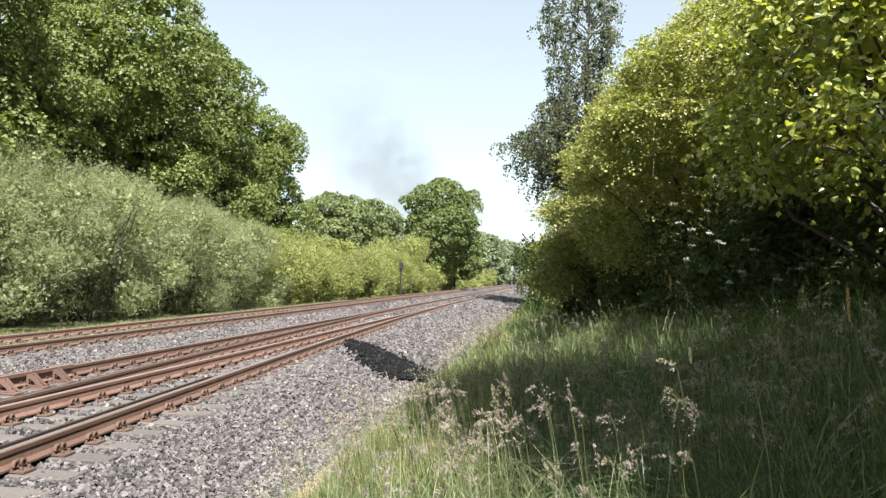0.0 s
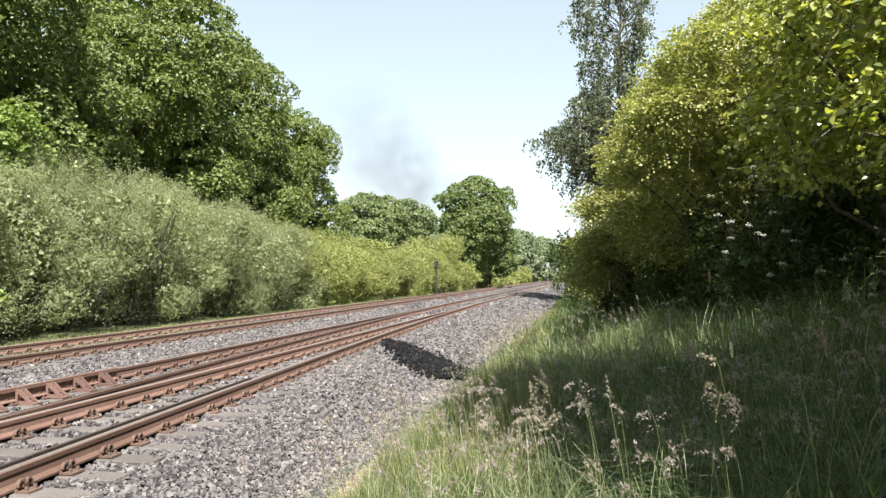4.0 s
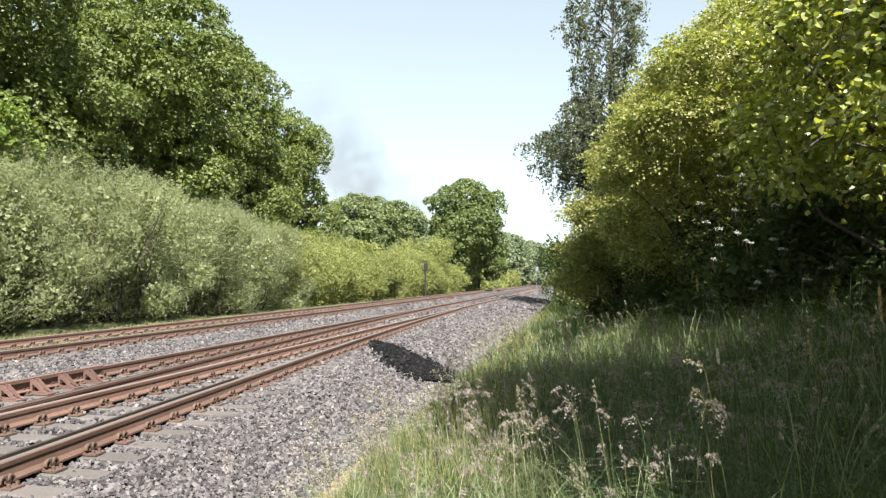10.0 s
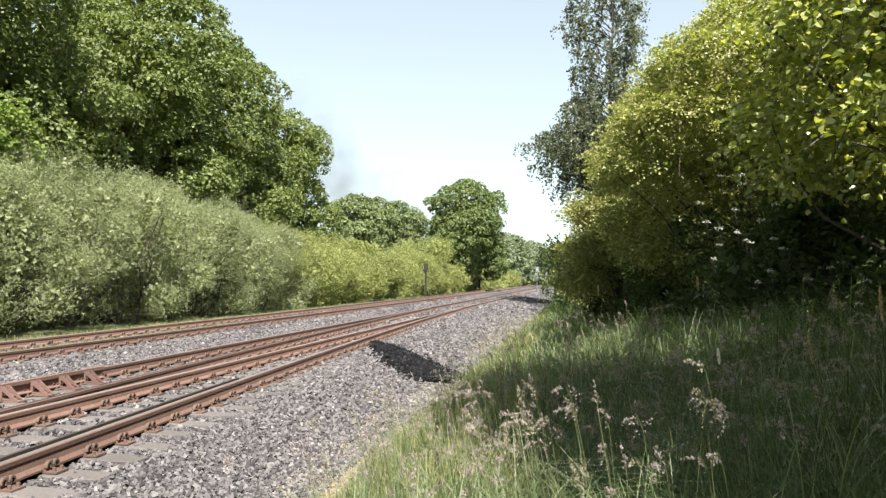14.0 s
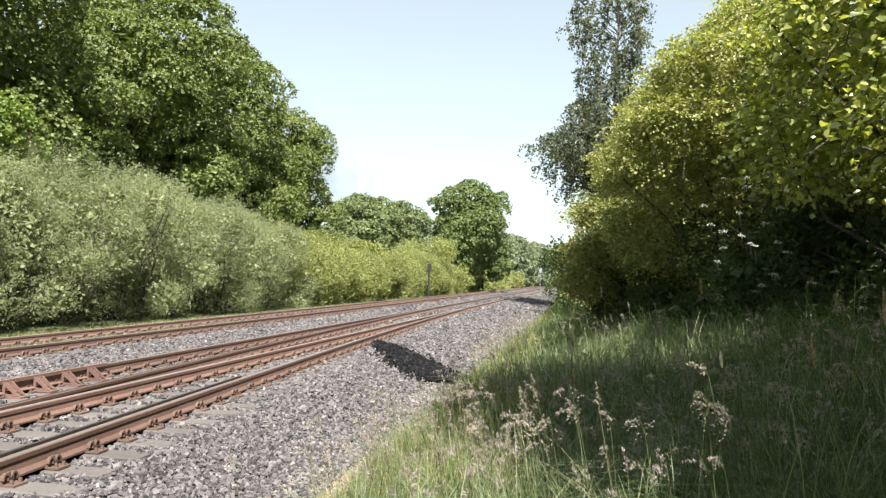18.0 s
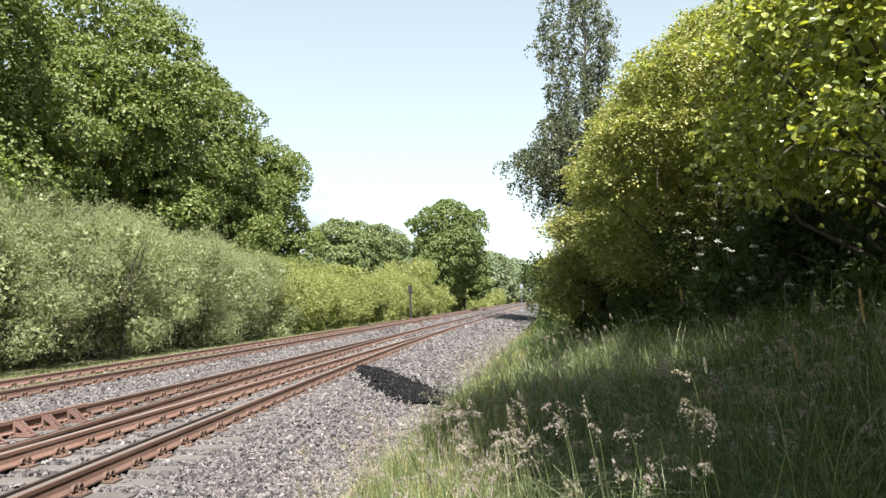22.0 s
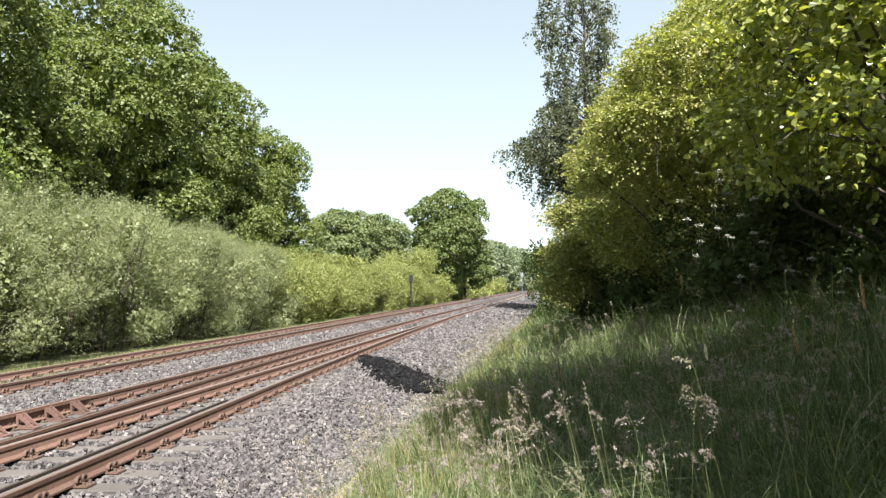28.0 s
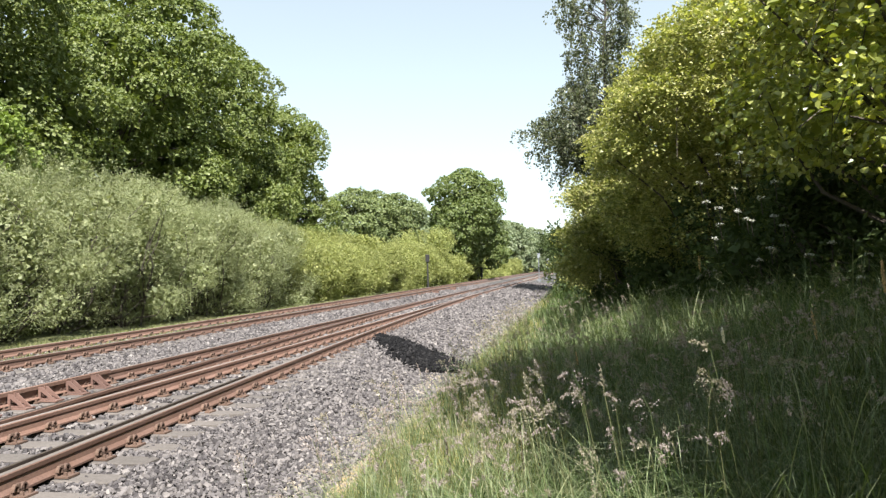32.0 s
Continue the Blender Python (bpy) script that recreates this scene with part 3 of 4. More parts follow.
y = Y0 - 36 * SPACE
count = 0
while count < 317:
    if y < 44:
        xa = rail_a(y)
        x0, x1 = X_C - 0.58 - rs.uniform(0, 0.05), xa + 0.55 + rs.uniform(0, 0.06)
        length = round((x1 - x0) / 0.15) * 0.15
        key = "bearer %.2f" % length
        me = bpy.data.meshes.get(key)
        if me is None:
            me = sleeper_mesh(length, int(length * 100))
            me.name = key
        rails = [X_C, xa] if y < 5.4 else [X_C, X_B, xa] if xa - GAUGE - X_C < 0.3 else [X_C, X_B, xa, xa - GAUGE]
        if xa - X_B < 0.3:
            rails = [X_C, X_B]
        elif y > 5.4 and X_B - (xa - GAUGE) < 0.25:
            rails = [X_C, X_B, xa]
        lay(near_track, y, x0, x0 + length, rails if y < 60 else [], me)
    else:
        lay(near_track, y, (X_B + X_C) / 2 - 1.3, (X_B + X_C) / 2 + 1.3, [X_C, X_B] if y < 75 else [], PLAIN[count % 4])
    lay(far_track, y + 0.2, (X_D + X_E) / 2 - 1.3, (X_D + X_E) / 2 + 1.3, [X_D, X_E] if 8 < y < 75 else [], PLAIN[(count * 3 + 1) % 4])
    count += 1
    y += SPACE
BRACKET = bracket_mesh()
for i in range(9):
    b = new("bracket", BRACKET)
    b.parent = guard
    b.matrix_basis = pose(X_C + 0.125, Y0 + SPACE * (5 - i) + 0.1, -0.165)


# ---- loose stones ----
def stones(name, seed, areas, label, material=None):
    """Angular stones lying close on the bed: areas of (x0, x1, y0, y1, per square metre, size)."""
    rng = np.random.default_rng(seed)
    ps, sz = [], []
    for x0, x1, y0, y1, dens, size in areas:
        n = int((x1 - x0) * (y1 - y0) * dens)
        p = np.stack([rng.uniform(x0, x1, n), rng.uniform(y0, y1, n)], 1)
        phase = (p[:, 1] - Y0 + 0.5 * SPACE) % SPACE - 0.5 * SPACE
        on = (np.abs(phase) < 0.14) & (p[:, 0] > X_C - 0.6) & (p[:, 0] < rail_a_np(p[:, 1]) + 0.58)
        phase2 = (p[:, 1] - 0.2 - Y0 + 0.5 * SPACE) % SPACE - 0.5 * SPACE
        on |= (np.abs(phase2) < 0.14) & (p[:, 0] > X_E - 0.6) & (p[:, 0] < X_D + 0.58)
        on &= rng.random(n) > 0.035
        for xr in (X_B, X_C, X_D, X_E):
            on |= np.abs(p[:, 0] - xr) < 0.085
        on |= np.abs(p[:, 0] - rail_a_np(p[:, 1])) < 0.085
        on |= (np.abs(p[:, 0] - rail_a_np(p[:, 1]) + GAUGE) < 0.085) & (p[:, 1] > 5)
        p = p[~on]
        ps.append(p)
        sz.append(np.full(len(p), size))
    return stone_bodies(name, rng, np.concatenate(ps), np.concatenate(sz), label, material)


def stone_bodies(name, rng, p, s, label, material=None, lift=0.0):
    """One angular stone of size s at each place of p."""
    n = len(p)
    cube = np.array([(-1, -1, -1), (1, -1, -1), (1, 1, -1), (-1, 1, -1), (-1, -1, 1), (1, -1, 1), (1, 1, 1), (-1, 1, 1)], float)
    tri = np.array([(0, 2, 1), (0, 3, 2), (4, 5, 6), (4, 6, 7), (0, 1, 5), (0, 5, 4), (1, 2, 6), (1, 6, 5), (2, 3, 7), (2, 7, 6), (3, 0, 4), (3, 4, 7)])
    v = cube[None] * rng.uniform(0.45, 1.0, (n, 8, 3))
    v *= (rng.uniform(0.5, 1.35, (n, 1, 3)) * np.array([1, 1, 0.8])) * s[:, None, None] * 0.5 * rng.uniform(0.7, 1.35, (n, 1, 1))
    q = unit(rng.normal(size=(n, 4)))
    w, x, yy, z = q.T
    rot = np.stack([1 - 2 * (yy * yy + z * z), 2 * (x * yy - z * w), 2 * (x * z + yy * w), 2 * (x * yy + z * w), 1 - 2 * (x * x + z * z), 2 * (yy * z - x * w),
                    2 * (x * z - yy * w), 2 * (yy * z + x * w), 1 - 2 * (x * x + yy * yy)], 1).reshape(n, 3, 3)
    v = np.einsum("nij,nkj->nki", rot, v)
    zz = ballast_z(p[:, 0], p[:, 1]) + s * rng.uniform(-0.1, 0.55, n) + lift
    v += np.stack([p[:, 0], p[:, 1], zz], 1)[:, None]
    f = (tri[None] + (np.arange(n) * 8)[:, None, None]).reshape(-1, 3)
    return tagged(put(name, raw_mesh(name, v.reshape(-1, 3), f), material or M_STONE), label, "stones", kind="stuff")


stones("ballast_stones", 11, [(-4.3, -2.2, 4.6, 9.0, 950, 0.042), (-4.9, -2.2, 9.0, 15.0, 560, 0.051), (-5.2, -2.15, 15.0, 24.0, 250, 0.072),
                              (-5.6, -2.1, 24.0, 40.0, 150, 0.09), (-5.6, -2.3, 40.0, 75.0, 50, 0.14)], "loose grey and whitish crushed stones on the ballast shoulder")
stones("ballast_stones", 12, [(-7.9, -4.3, 4.4, 13.0, 380, 0.052), (-7.9, -4.6, 13.0, 26.0, 150, 0.07), (-10.0, -7.9, 8.5, 20.0, 330, 0.06),
                              (-10.0, -7.9, 20.0, 34.0, 170, 0.08), (-10.0, -7.0, 34.0, 70.0, 55, 0.12), (-7.1, -5.3, 26.0, 60.0, 70, 0.1), (-7.1, -5.3, 60.0, 85.0, 30, 0.14), (-12.3, -10.0, 10.0, 34.0, 130, 0.07)],
       "loose grey crushed stones between sleepers and tracks")


M_GRIT = stone_mat("sandy_grit", [(0.0, (0.13, 0.115, 0.10)), (0.5, (0.21, 0.185, 0.155)), (0.9, (0.27, 0.235, 0.19)), (1.0, (0.33, 0.28, 0.2))])
stones("path_grit", 13, [(-2.6, -1.85, 5.2, 10.0, 1000, 0.03), (-2.6, -1.9, 10.0, 18.0, 400, 0.042), (-2.8, -2.0, 18.0, 36.0, 130, 0.07)], "fine sandy grit along the foot of the ballast", M_GRIT)
M_SAND = stone_mat("ochre_sand", [(0.0, (0.26, 0.19, 0.11)), (0.6, (0.38, 0.28, 0.15)), (1.0, (0.5, 0.4, 0.25))])
stones("sand_patch", 14, [(-2.2, -1.9, 6.3, 7.7, 6500, 0.02)], "patch of ochre sand at the edge of the grass", M_SAND)


M_COAL = stone_mat("spilled_coal", [(0.0, (0.006, 0.006, 0.007)), (0.8, (0.013, 0.013, 0.014)), (1.0, (0.03, 0.029, 0.03))], 0.9, 35.0, 0.12)


def coal_spill():
    """Black coal spilled over the ballast shoulder: a long heap with a thin tail towards the rail."""
    rng = np.random.default_rng(15)
    n = 9000
    s = rng.random(n) ** 0.55
    across = rng.normal(size=n) * np.interp(s, [0, 0.2, 0.45, 0.8, 1.0], [0.05, 0.09, 0.2, 0.27, 0.24])
    ax = unit(np.array([3.0, -5.4]))
    p = np.stack([-5.3 + 3.0 * s, 18.9 - 5.4 * s], 1) + across[:, None] * np.array([-ax[1], ax[0]])
    heaped = 0.05 * np.exp(-(across / 0.3) ** 2) * np.clip(s * 2, 0, 1)
    stone_bodies("coal_spill", rng, p, rng.uniform(0.03, 0.07, n), "black coal spilled across the grey ballast", M_COAL, 0.035 + heaped)


coal_spill()


# ---- grass ----
def blades(name, seed, areas, material, label, zfun=ground_z, lean=0.5, steps=(0.0, 0.45, 0.8, 1.0)):
    """Bent grass blades: areas of (x0, x1, y0, y1, per square metre, length, width)."""
    rng = np.random.default_rng(seed)
    vs, fs, at = [], [], 0
    for x0, x1, y0, y1, dens, length, width in areas:
        n = int((x1 - x0) * (y1 - y0) * dens)
        tufts = rng.uniform((x0, y0), (x1, y1), (max(3, n // 14), 2))
        p = tufts[rng.integers(0, len(tufts), n)] + rng.normal(size=(n, 2)) * 0.09
        loose = rng.random(n) < 0.35
        p[loose] = rng.uniform((x0, y0), (x1, y1), (loose.sum(), 2))
        z = zfun(p[:, 0], p[:, 1])
        ln = length * rng.uniform(0.45, 1.2, n)
        ragged = 0.16 * np.sin(p[:, 1] * 1.9) + 0.12 * np.sin(p[:, 1] * 4.3 + 1) + 0.08 * np.sin(p[:, 1] * 9.1)
        ln *= np.clip((p[:, 0] + 2.08 + ragged + rng.normal(size=n) * 0.14) / 0.9, 0.08, 1) if x1 > -2 else 1.0
        th = rng.uniform(0, 2 * np.pi, n)
        d = np.stack([np.cos(th), np.sin(th), np.zeros(n)], 1)
        side = np.stack([-np.sin(th), np.cos(th), np.zeros(n)], 1) * (width * rng.uniform(0.6, 1.3, n))[:, None] * 0.5
        bend = (lean * rng.uniform(0.2, 1.3, n))[:, None]
        root = np.stack([p[:, 0], p[:, 1], z - 0.02], 1)
        lnv, m = ln[:, None], len(steps) - 1
        pts = []
        for k, q in enumerate(steps):
            mid = root + d * bend * lnv * 0.75 * q * q + np.array([0, 0, 1.0]) * lnv * (q - 0.4 * np.minimum(bend, 1.7) * q ** 2.4)
            pts += [mid - side * (1 - 0.4 * q), mid + side * (1 - 0.4 * q)] if k < m else [mid]
        v = np.stack(pts, 1)
        tri = [t for k in range(m - 1) for t in ((2 * k, 2 * k + 1, 2 * k + 3), (2 * k, 2 * k + 3, 2 * k + 2))] + [(2 * m - 2, 2 * m - 1, 2 * m)]
        fs.append((np.array(tri)[None] + (np.arange(n) * len(pts))[:, None, None]).reshape(-1, 3) + at)
        vs.append(v.reshape(-1, 3))
        at += n * len(pts)
    return tagged(put(name, raw_mesh(name, np.concatenate(vs), np.concatenate(fs)), material), label, "grass", kind="stuff")


blades("tall_grass", 21, [(-2.0, 2.6, 2.4, 5.0, 1700, 0.62, 0.005), (-2.0, 3.0, 5.0, 9.0, 1150, 0.66, 0.0062), (-2.05, 3.0, 9.0, 15.0, 480, 0.7, 0.011),
                          (-1.9, 3.5, -7.0, 2.4, 160, 0.5, 0.014), (-2.4, 2.5, 15.0, 26.0, 190, 0.72, 0.018), (-3.2, 1.0, 26.0, 70.0, 40, 0.8, 0.04)], M_GRASS, "tall green meadow grass on the bank", ground_z, 1.35)
blades("long_bent_grass", 25, [(-1.5, 2.6, 2.8, 6.0, 620, 0.8, 0.0042), (-1.6, 3.0, 6.0, 13.0, 260, 0.85, 0.0055)], M_LONG, "long arching grass blades on the bank", ground_z, 1.6, (0.0, 0.25, 0.45, 0.63, 0.82, 1.0))
blades("dry_grass_edge", 22, [(-2.1, -0.3, 4.5, 9.0, 1150, 0.56, 0.006), (-2.15, -0.9, 9.0, 18.0, 480, 0.55, 0.009), (-2.6, -1.5, 18.0, 40.0, 90, 0.55, 0.02)], M_DRY, "yellowing short grass along the edge of the path")
blades("verge_grass", 23, [(-14.6, -13.0, 12.0, 45.0, 40, 0.16, 0.012), (-14.6, -12.8, 45.0, 120.0, 12, 0.3, 0.04)], M_WEED, "light green grass strip below the hedge")
blades("track_weeds", 24, [(-11.45, -10.2, 11.0, 24.0, 420, 0.13, 0.012), (-11.4, -10.25, 24.0, 36.0, 60, 0.1, 0.02), (-13.2, -11.75, 11.0, 45.0, 220, 0.2, 0.018)], M_WEED, "low weeds between the rails of the far track", ballast_z)


def seed_heads(name, seed, areas, material, label):
    """Flowering grass: thin stalks that bow at the top, with panicles of fine branches and small spikelets; areas of (count, x0, x1, y0, y1)."""
    rng = np.random.default_rng(seed)
    pieces, stalks = [], []
    up = np.array([0, 0, 1.0])
    for count, x0, x1, y0, y1 in areas:
        for i in range(count):
            x, yy = rng.uniform(x0, x1), y0 + (y1 - y0) * rng.random() ** 1.5
            z = float(ground_z(np.array(x), np.array(yy)))
            h, th, bow = rng.uniform(0.45, 0.9), rng.normal() * 0.9 + 3.4, rng.uniform(0.0, 0.3)
            d = np.array([math.cos(th), math.sin(th), 0.0])
            foot = np.array([x, yy, z])
            head = rng.uniform(0.08, 0.16)
            neck = foot + up * h + d * h * 0.16
            knee = neck + d * head * bow * 1.4 + up * head * 0.45
            end = neck + d * head * min(1.0, 0.15 + bow * 3.4) + up * head * (0.9 - bow * 3.6)
            stalks.append(tube(np.stack([foot, foot + up * h * 0.5 + d * h * 0.05, neck, knee]), [0.0016, 0.0014, 0.0011, 0.0009], 3))
            loose = rng.choice((0.12, 0.2, 0.38, 0.5))
            m, k = 22, 4
            s = np.repeat(np.sort(rng.random(m)), k)[:, None]
            axis = neck * (1 - s) ** 2 + knee * 2 * s * (1 - s) + end * s ** 2
            out = np.repeat(unit(rng.normal(size=(m, 3)) + up * 0.5 + d * 0.4), k, axis=0)
            along = np.tile(np.linspace(0.45, 1.0, k), m)[:, None]
            c = axis + out * head * loose * (1.1 - s) * along - up * along * along * head * loose * 0.25 + rng.normal(size=(m * k, 3)) * 0.002
            pieces.append(leaf_set(rng, c, out + (end - neck) / head * 0.7 + rng.normal(size=c.shape) * 0.25, rng.normal(size=c.shape), 0.0115, 0.38))
    tagged(put("flower_stalks", raw_mesh("flower_stalks", *joined(stalks)), M_STALK), "thin green stalks of the flowering grass", "grass", kind="stuff")
    return tagged(put(name, raw_mesh(name, *joined(pieces)), material), label, "grass", kind="stuff")


seed_heads("flowering_grass", 31, ((240, -1.3, 1.6, 2.9, 7.0), (110, -1.2, 0.6, 4.0, 8.5), (120, -1.5, 0.9, 8.5, 18.0)), M_SEED, "flowering meadow grasses with pinkish-brown loose heads")
seed_heads("pale_flowering_grass", 33, ((90, -1.5, -0.5, 4.2, 10.0), (170, -1.85, -0.9, 11.0, 24.0), (150, -0.6, 1.9, 2.9, 7.5)), M_STRAW, "flowering meadow grasses with straw-coloured heads")


def spike_grass(seed, top, bottom, head, material, label, width=0.006):
    """One tall grass with a dense spike."""
    rng = np.random.default_rng(seed)
    top, bottom = np.array(top), np.array(bottom)
    e = base("grass_spike", *bottom, label, "grass", "grass spikes")
    ax = top - bottom
    put("stalk", raw_mesh("stalk", *tube(bent(rng, (0, 0, -0.02), ax, 5, 0.06), [0.002, 0.002, 0.0017, 0.0014, 0.001], 4)), M_STALK, e)
    n = 260
    s = rng.random(n)
    u = unit(ax[None])[0]
    c = ax - u * (1 - s)[:, None] * head
    rad = width * np.sin(np.pi * np.clip(s * 0.9 + 0.06, 0, 1)) ** 0.6
    c = c + unit(rng.normal(size=(n, 3))) * rad[:, None]
    put("spike", raw_mesh("spike", *leaf_arrays(rng, c, rng.normal(size=(n, 3)), 0.011, 0.4)), material, e)
    return e


# ---- hedge and trees across the line ----
WILLOW = "grey-green willow shrub on the slope beside the track"
YOUNG = "yellow-green leafy shrub on the verge beside the track"
kinds = []
for i in range(4):
    kinds.append(shrub("shrub", 100 + i, 0, 0, -80, (5.6, 5.9, 5.3, 5.7)[i], 2.3, 2.5, M_WILLOW, WILLOW, 2300, 14, 0.6, 0.075, 0.32, 0.6, 16, "hedge shrubs", 0.0, depth=0.3, mess=0.45, droop=0.12, wild=0.45))
for i in range(3):
    kinds.append(shrub("shrub", 110 + i, 0, 0, -80, (4.5, 4.8, 4.2)[i], 2.3, 2.6, M_YELLOW, YOUNG, 1300, 12, 0.6, 0.12, 0.5, 0.6, 12, "hedge shrubs", 0.05, depth=0.35, mess=0.5))
for i in range(2):
    kinds.append(shrub("shrub", 120 + i, 0, 0, -80, (4.4, 3.8)[i], 2.6, 3.0, M_YELLOW, YOUNG, 420, 9, 0.8, 0.24, 0.6, 0.6, 12, "hedge shrubs", 0.05, depth=0.35))
rh = random.Random(8)
used = set()


def plant(i, x, yy, dz=0.0):
    z = float(ground_z(np.array(x), np.array(yy))) + dz
    m = pose(x, yy, z, 0, 0, rh.uniform(0, 360))
    if i in used:
        return copy_thing(kinds[i], m)
    used.add(i)
    kinds[i].matrix_basis = m
    return kinds[i]


yy = 12.6
while yy < 37:
    plant(rh.randrange(4), -15.45 + rh.uniform(-0.35, 0.35), yy, 0.1 - max(0, yy - 20) * 0.045 + rh.uniform(-0.3, 0.15))
    plant(rh.randrange(4), -18.4 + rh.uniform(-0.4, 0.4), yy + 1.3, 0.4 - max(0, yy - 20) * 0.05 + rh.uniform(-0.2, 0.2))
    yy += rh.uniform(2.4, 3.0)
while yy < 230:
    plant(4 + rh.randrange(3) if yy < 88 else 7 + rh.randrange(2), -15.6 + rh.uniform(-0.4, 0.4), yy, -0.35 + rh.uniform(-0.45, 0.25))
    if yy < 80:
        plant((4 if yy < 55 else 7) + rh.randrange(2), -18.6 + rh.uniform(-0.4, 0.4), yy + 1.5, -0.1)
    yy += rh.uniform(2.7, 3.5) * (1 if yy < 90 else 1.7)

OAKS = (("tall green broad-leaved tree behind the hedge", -23.0, 13.0, 16.0, 6.4), ("tall green broad-leaved tree behind the hedge", -23.0, 23.0, 16.5, 6.6),
        ("tall dense green broad-leaved tree behind the hedge", -23.0, 35.0, 17.4, 6.6), ("tall green broad-leaved tree behind the hedge", -23.0, 45.0, 16.0, 5.5),
        ("rounded green broad-leaved tree behind the hedge", -22.6, 54.5, 13.4, 4.9), ("tall broad-leaved tree in the second row", -31.0, 30.0, 13.5, 6.0),
        ("tall broad-leaved tree in the second row", -31.0, 46.0, 15.5, 6.5))
for i, (text, x, yy, h, r) in enumerate(OAKS):
    fine = 0 < i < 5
    tree("broadleaf_tree", 201 + i * 17, x, yy, 0.6, h, r, 2.2 if i < 4 else 1.2, M_OAK, text, tufts=360 if fine else 150, per=250 if fine else 90, leaf=0.14 if fine else 0.28,
         lumps=34, group="trees across the line", tuft=0.92)
tree("broadleaf_tree", 205, -14.0, 95.0, -0.2, 14.0, 6.0, 0.8, M_DEEP, "dark green round-crowned tree beside the track", tufts=280, per=130, leaf=0.24, lumps=26, tuft=0.9, group="trees across the line")
tree("small_tree", 206, -21.0, 70.0, 0.7, 8.4, 3.4, 0.8, M_FAR, "slender pale green tree behind the hedge", tufts=150, per=90, leaf=0.19, tuft=0.6, group="trees across the line", trunk_r=0.14)
tree("small_tree", 207, -21.0, 78.0, 0.7, 8.9, 3.4, 0.8, M_FAR, "pale green young tree behind the hedge", tufts=150, per=90, leaf=0.19, tuft=0.6, group="trees across the line", trunk_r=0.14)
tree("small_tree", 208, -21.0, 88.0, 0.7, 9.6, 3.8, 0.8, M_FAR, "olive-green young tree behind the hedge", tufts=150, per=90, leaf=0.2, tuft=0.65, group="trees across the line", trunk_r=0.14)
shrub("willow_bush", 209, -17.0, 78.0, -0.2, 6.2, 4.2, 5.0, M_YELLOW, "broad yellow-green willow bush beside the track", 1500, 12, 0.8, 0.15, 0.5, 0.8, 14, "", 0.1)
shrub("maple_bush", 210, -13.9, 14.1, -0.3, 3.6, 1.0, 1.4, M_MAPLE, "fresh green maple bush in front of the willows", 700, 9, 0.5, 0.13, 0.8, 0.4, 9, "", 0.1, depth=0.5)
tree("maple_tree", 211, -18.3, 20.4, 0.3, 6.5, 2.3, 2.0, M_MAPLE, "young fresh green maple rising out of the willows", tufts=130, per=90, leaf=0.14, lumps=12, tuft=0.55, trunk_r=0.1)
M_WOOD = leaf_mat("hazy_wood_leaves", [(0.0, (0.10, 0.145, 0.075)), (0.5, (0.14, 0.185, 0.095)), (1.0, (0.19, 0.235, 0.125))], 0.25)
first = tree("wood_tree", 220, -22.0, 140.0, 0.0, 13.0, 5.4, 0.3, M_WOOD, "hazy green tree of the distant wood", tufts=130, per=60, leaf=0.42, tuft=1.0, group="distant wood")
second = tree("wood_tree", 221, -19.5, 168.0, 0.0, 12.0, 5.0, 0.2, M_WOOD, "hazy green tree of the distant wood", tufts=120, per=60, leaf=0.42, tuft=1.0, group="distant wood")
rw = random.Random(4)
for i in range(26):
    k = i / 25
    copy_thing((first, second)[i % 2], pose(-26 + 24 * k + rw.uniform(-2, 2) - (i % 2) * 4, 125 + 165 * k + rw.uniform(-6, 6), -0.3 + rw.uniform(-1.5, 1.0) - 1.5 * k, 0, 0, rw.uniform(0, 360)))

# a wooded ridge closes the distance
hx = np.linspace(-700, 700, 141)
hrng = np.random.default_rng(9)
hv, hf = [], []
for k, (hy, hz) in enumerate(((420, -4), (470, 14), (520, 24), (640, 26), (900, -4))):
    for j, x in enumerate(hx):
        bumpy = hrng.uniform(-1.6, 1.6) if 0 < k < 4 else 0
        hv.append((x, hy + hrng.uniform(-4, 4), hz * (0.8 + 0.25 * math.sin(x * 0.011 + 1)) + bumpy))
for k in range(4):
    for j in range(140):
        a = k * 141 + j
        hf.append((a, a + 1, a + 142, a + 141))
tagged(put("backdrop", smooth(raw_mesh("backdrop", hv, hf)), M_HILL), "wooded ridge far beyond the railway", "hill", kind="structure")

# ---- the near bank ----
# a large hazel: masses about its root, the lowest boughs hanging over the grass
HAZEL = [(0.0, 0.0, 3.4, 2.4, 2.2, 2.6), (-1.7, -0.3, 2.9, 1.1, 1.2, 0.9), (-1.9, 0.4, 2.1, 0.9, 1.0, 0.7), (-1.4, -1.3, 1.9, 0.9, 0.8, 0.55), (-0.6, -1.9, 2.2, 1.1, 0.9, 0.8),
         (-1.2, -0.7, 3.4, 1.1, 1.1, 0.8), (-0.9, 0.6, 4.3, 1.3, 1.3, 1.0), (0.4, -1.0, 3.7, 1.3, 1.1, 0.9), (0.7, -2.2, 1.9, 1.0, 0.8, 0.6), (0.0, 0.0, 5.4, 1.7, 1.7, 1.1),
         (1.2, 0.8, 4.4, 1.5, 1.5, 1.4), (0.2, 0.4, 5.8, 1.6, 1.6, 1.2)]
